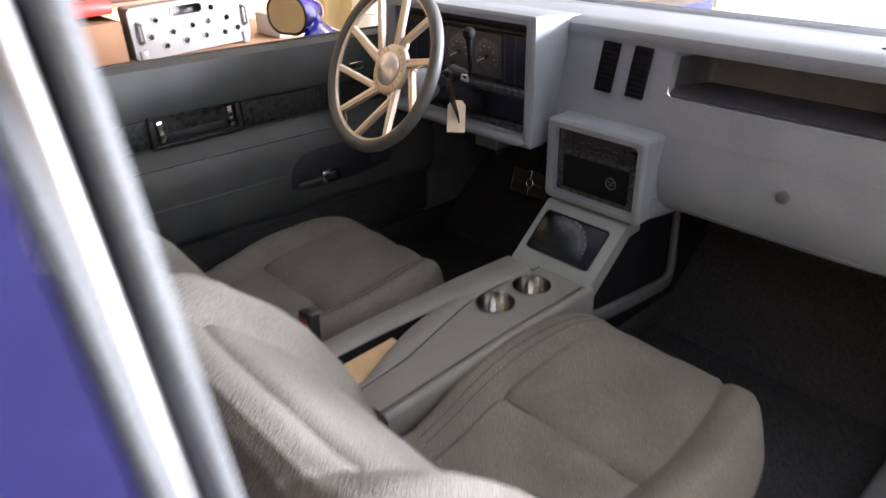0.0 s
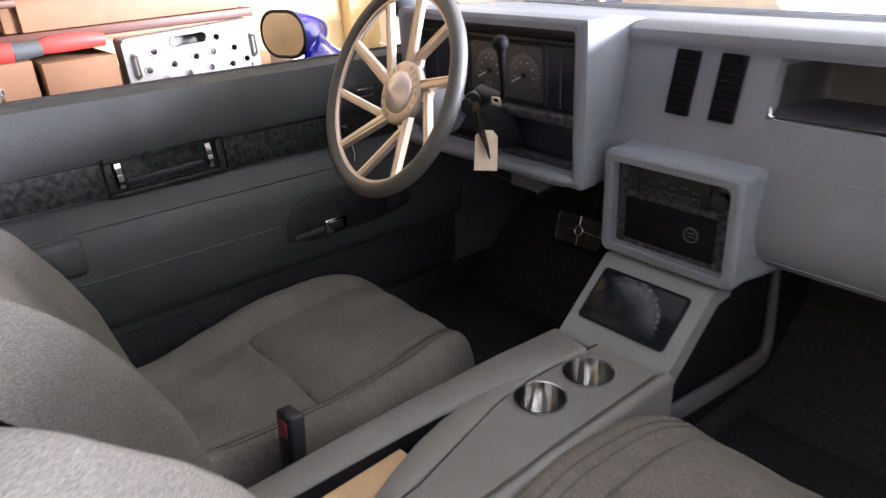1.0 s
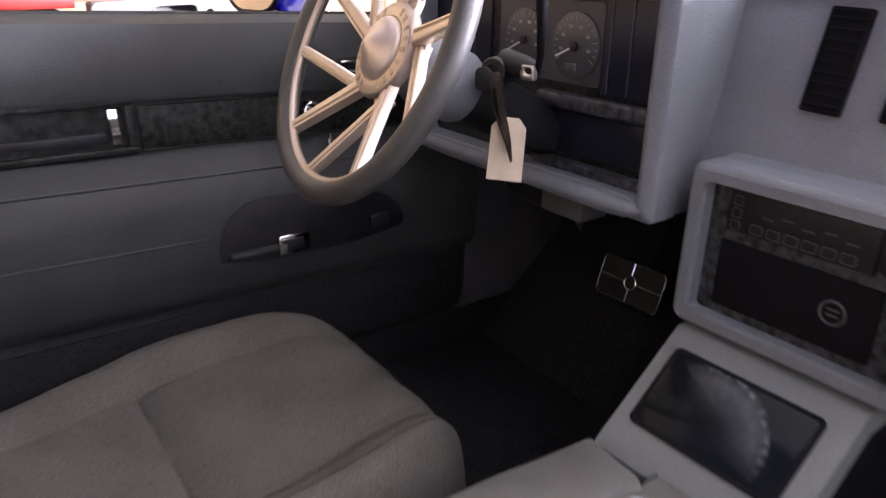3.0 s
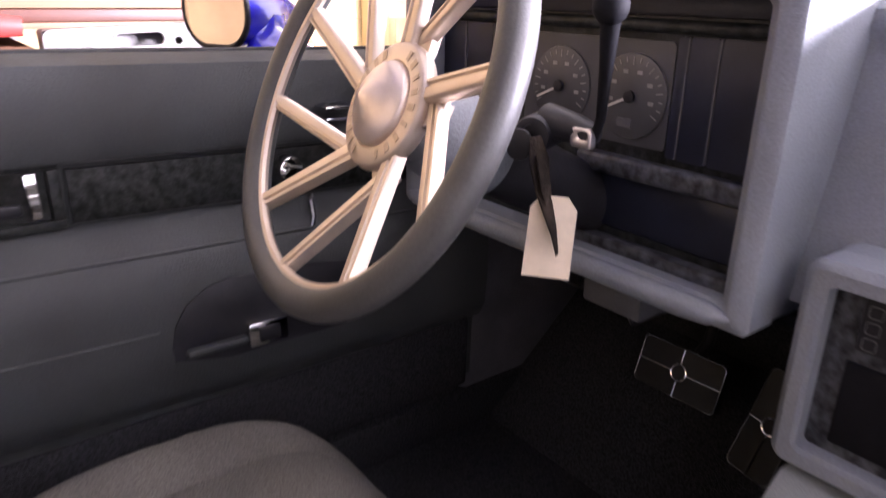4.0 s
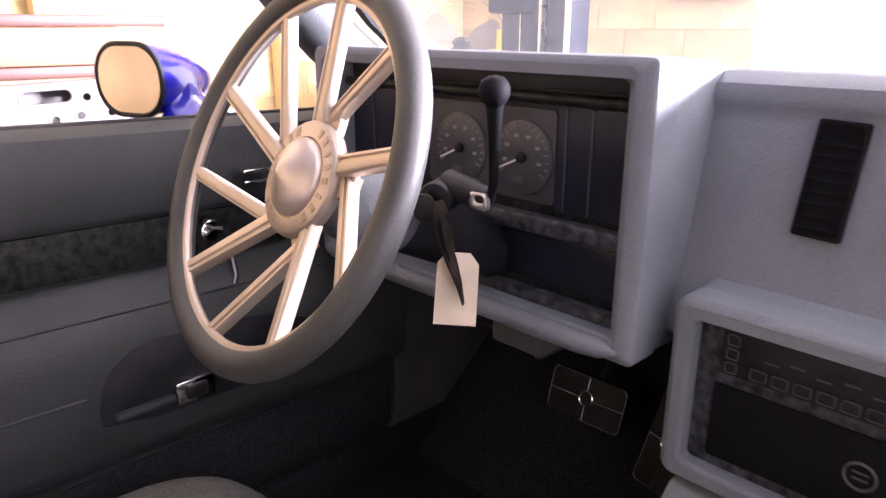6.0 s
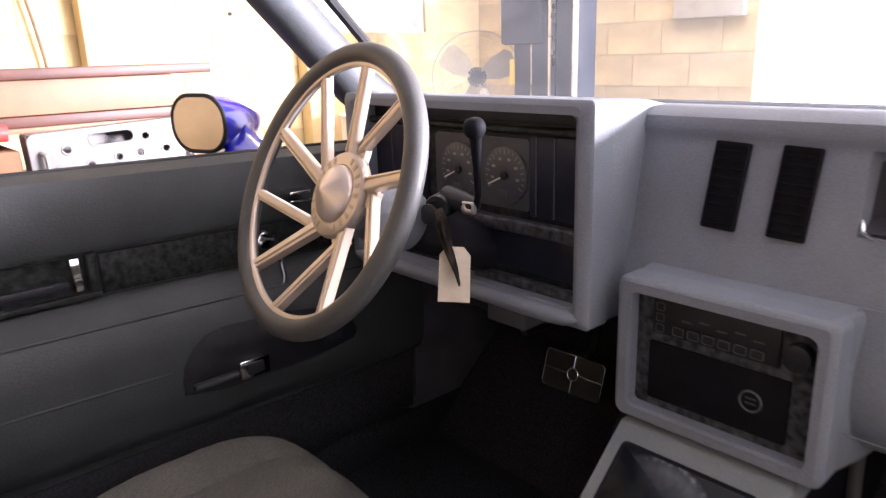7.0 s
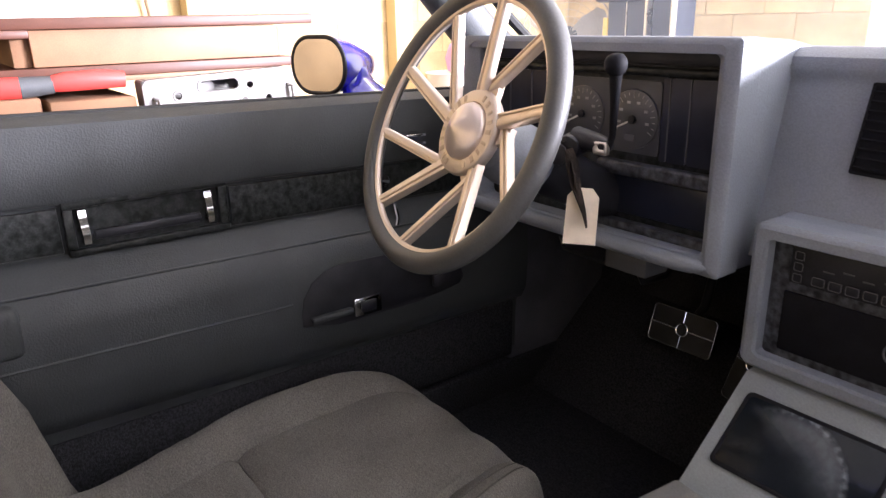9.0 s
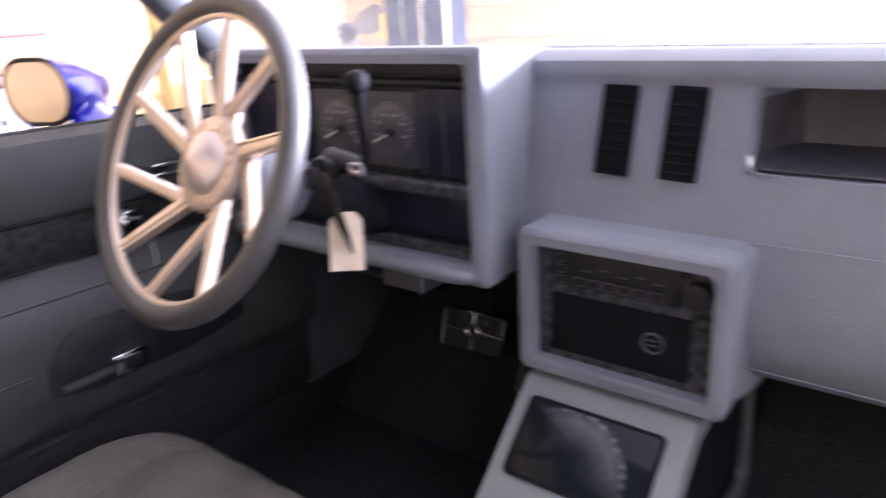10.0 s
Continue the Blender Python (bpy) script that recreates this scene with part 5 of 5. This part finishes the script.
part("dial", disc(0.035, 0.02, Matrix.Translation((-2.66, 2.60, 0.80)) @ FRONTAL, 24, 0.004), WHITE, fan)
part("dial_arm", tube([(-2.76, 2.69, 0.80), (-2.66, 2.61, 0.80)], 0.012, 8), WHITE, fan)
cab = thing("lift_column", "dark navy steel lift column with bright edges", "lift column")
part("column_body", box((-2.43, 2.60, 0.0), (-2.17, 2.85, 3.0), 0.01), NAVY, cab)
part("column_rail", box((-2.165, 2.58, 0.0), (-2.145, 2.62, 3.0), 0.003), STEEL, cab, "bright steel edge")
part("column_flange", box((-2.14, 2.62, 0.0), (-2.01, 2.80, 3.0), 0.004), NAVY, cab)
part("column_rail", box((-2.012, 2.59, 0.0), (-1.998, 2.63, 3.0), 0.003), STEEL, cab, "bright steel edge")
part("column_line", box((-2.30, 2.5955, 0.0), (-2.294, 2.60, 3.0)), STEEL, cab)
part("motor_box", box((-2.50, 2.56, 1.08), (-2.20, 2.86, 1.6), 0.02), NAVY, cab)
part("sticker", box((-2.452, 2.59, 0.86), (-2.42, 2.5985, 1.0)), YELLOW, cab, "yellow warning sticker")
part("foot_plate", box((-2.5, 2.5, 0.0), (-1.95, 2.95, 0.02), 0.004), NAVY, cab)
single("wall_panel", box((-2.0, 3.55, 1.20), (-1.56, 3.6, 1.60), 0.01), GREYNET, "grey electrical panel on the block wall", "panel")
single("pink_bag", loft([[(-3.2 + r * math.cos(a) * 1.6, 2.2 + r * math.sin(a) * 0.7, z) for a in [2 * math.pi * i / 14 for i in range(14)]] for z, r in ((0.70, 0.10), (0.78, 0.115), (0.86, 0.09), (0.90, 0.04))]), PINK, "crumpled pink plastic bag on a drum", "bag")
single("steel_drum", lathe([(0.0, 0.0), (0.24, 0.0), (0.25, 0.02), (0.24, 0.23), (0.25, 0.24), (0.24, 0.25), (0.24, 0.46), (0.25, 0.47), (0.24, 0.48), (0.24, 0.68), (0.25, 0.70), (0.23, 0.70), (0.22, 0.69), (0.0, 0.69)], Matrix.Translation((-3.2, 2.2, 0.0)), 36), WHITE, "pale steel drum by the wall", "drum")

# ---- wall blocks ----
def block_mesh(name, w, h, d):
    bm = box((-w / 2, -d, -h / 2), (w / 2, 0.0, h / 2), 0.0025, 1)
    for v in bm.verts:
        v.co += Vector((0, 0.0015, 0)) * noise.noise(v.co * 9)
    bmesh.ops.recalc_face_normals(bm, faces=bm.faces)
    me = bpy.data.meshes.new(name)
    bm.to_mesh(me)
    bm.free()
    me.materials.append(BLOCK)
    return me


BW, BH = 0.40, 0.20
whole, half = block_mesh("block", BW - 0.005, BH - 0.005, 0.003), block_mesh("half_block", BW / 2 - 0.005, BH - 0.005, 0.003)


def lay(wall, me, x, y, z, turn):
    ob = new("block", me)
    ob.parent = wall
    ob.matrix_world = pose(x, y, z, 0, 0, turn)


for row in range(3, 16):
    z = (row + 0.5) * BH
    x = GX0 + (0.0 if row % 2 else BW / 2)
    if row % 2 == 0:
        lay(wall_north, half, GX0 + BW / 4, GY1 + 0.012, z, 0)
    while x + BW <= NX0 + 0.01:
        lay(wall_north, whole, x + BW / 2, GY1 + 0.012, z, 0)
        x += BW
    if x + BW / 2 <= NX0 + 0.01:
        lay(wall_north, half, x + BW / 4, GY1 + 0.012, z, 0)
    y = -1.4 + (0.0 if row % 2 else BW / 2)
    while y + BW <= 3.62:
        c = y + BW / 2
        if not (1.12 < z < 2.28 and 1.92 < c < 3.24):
            lay(wall_west, whole, GX0 - 0.012, c, z, 90)
        y += BW
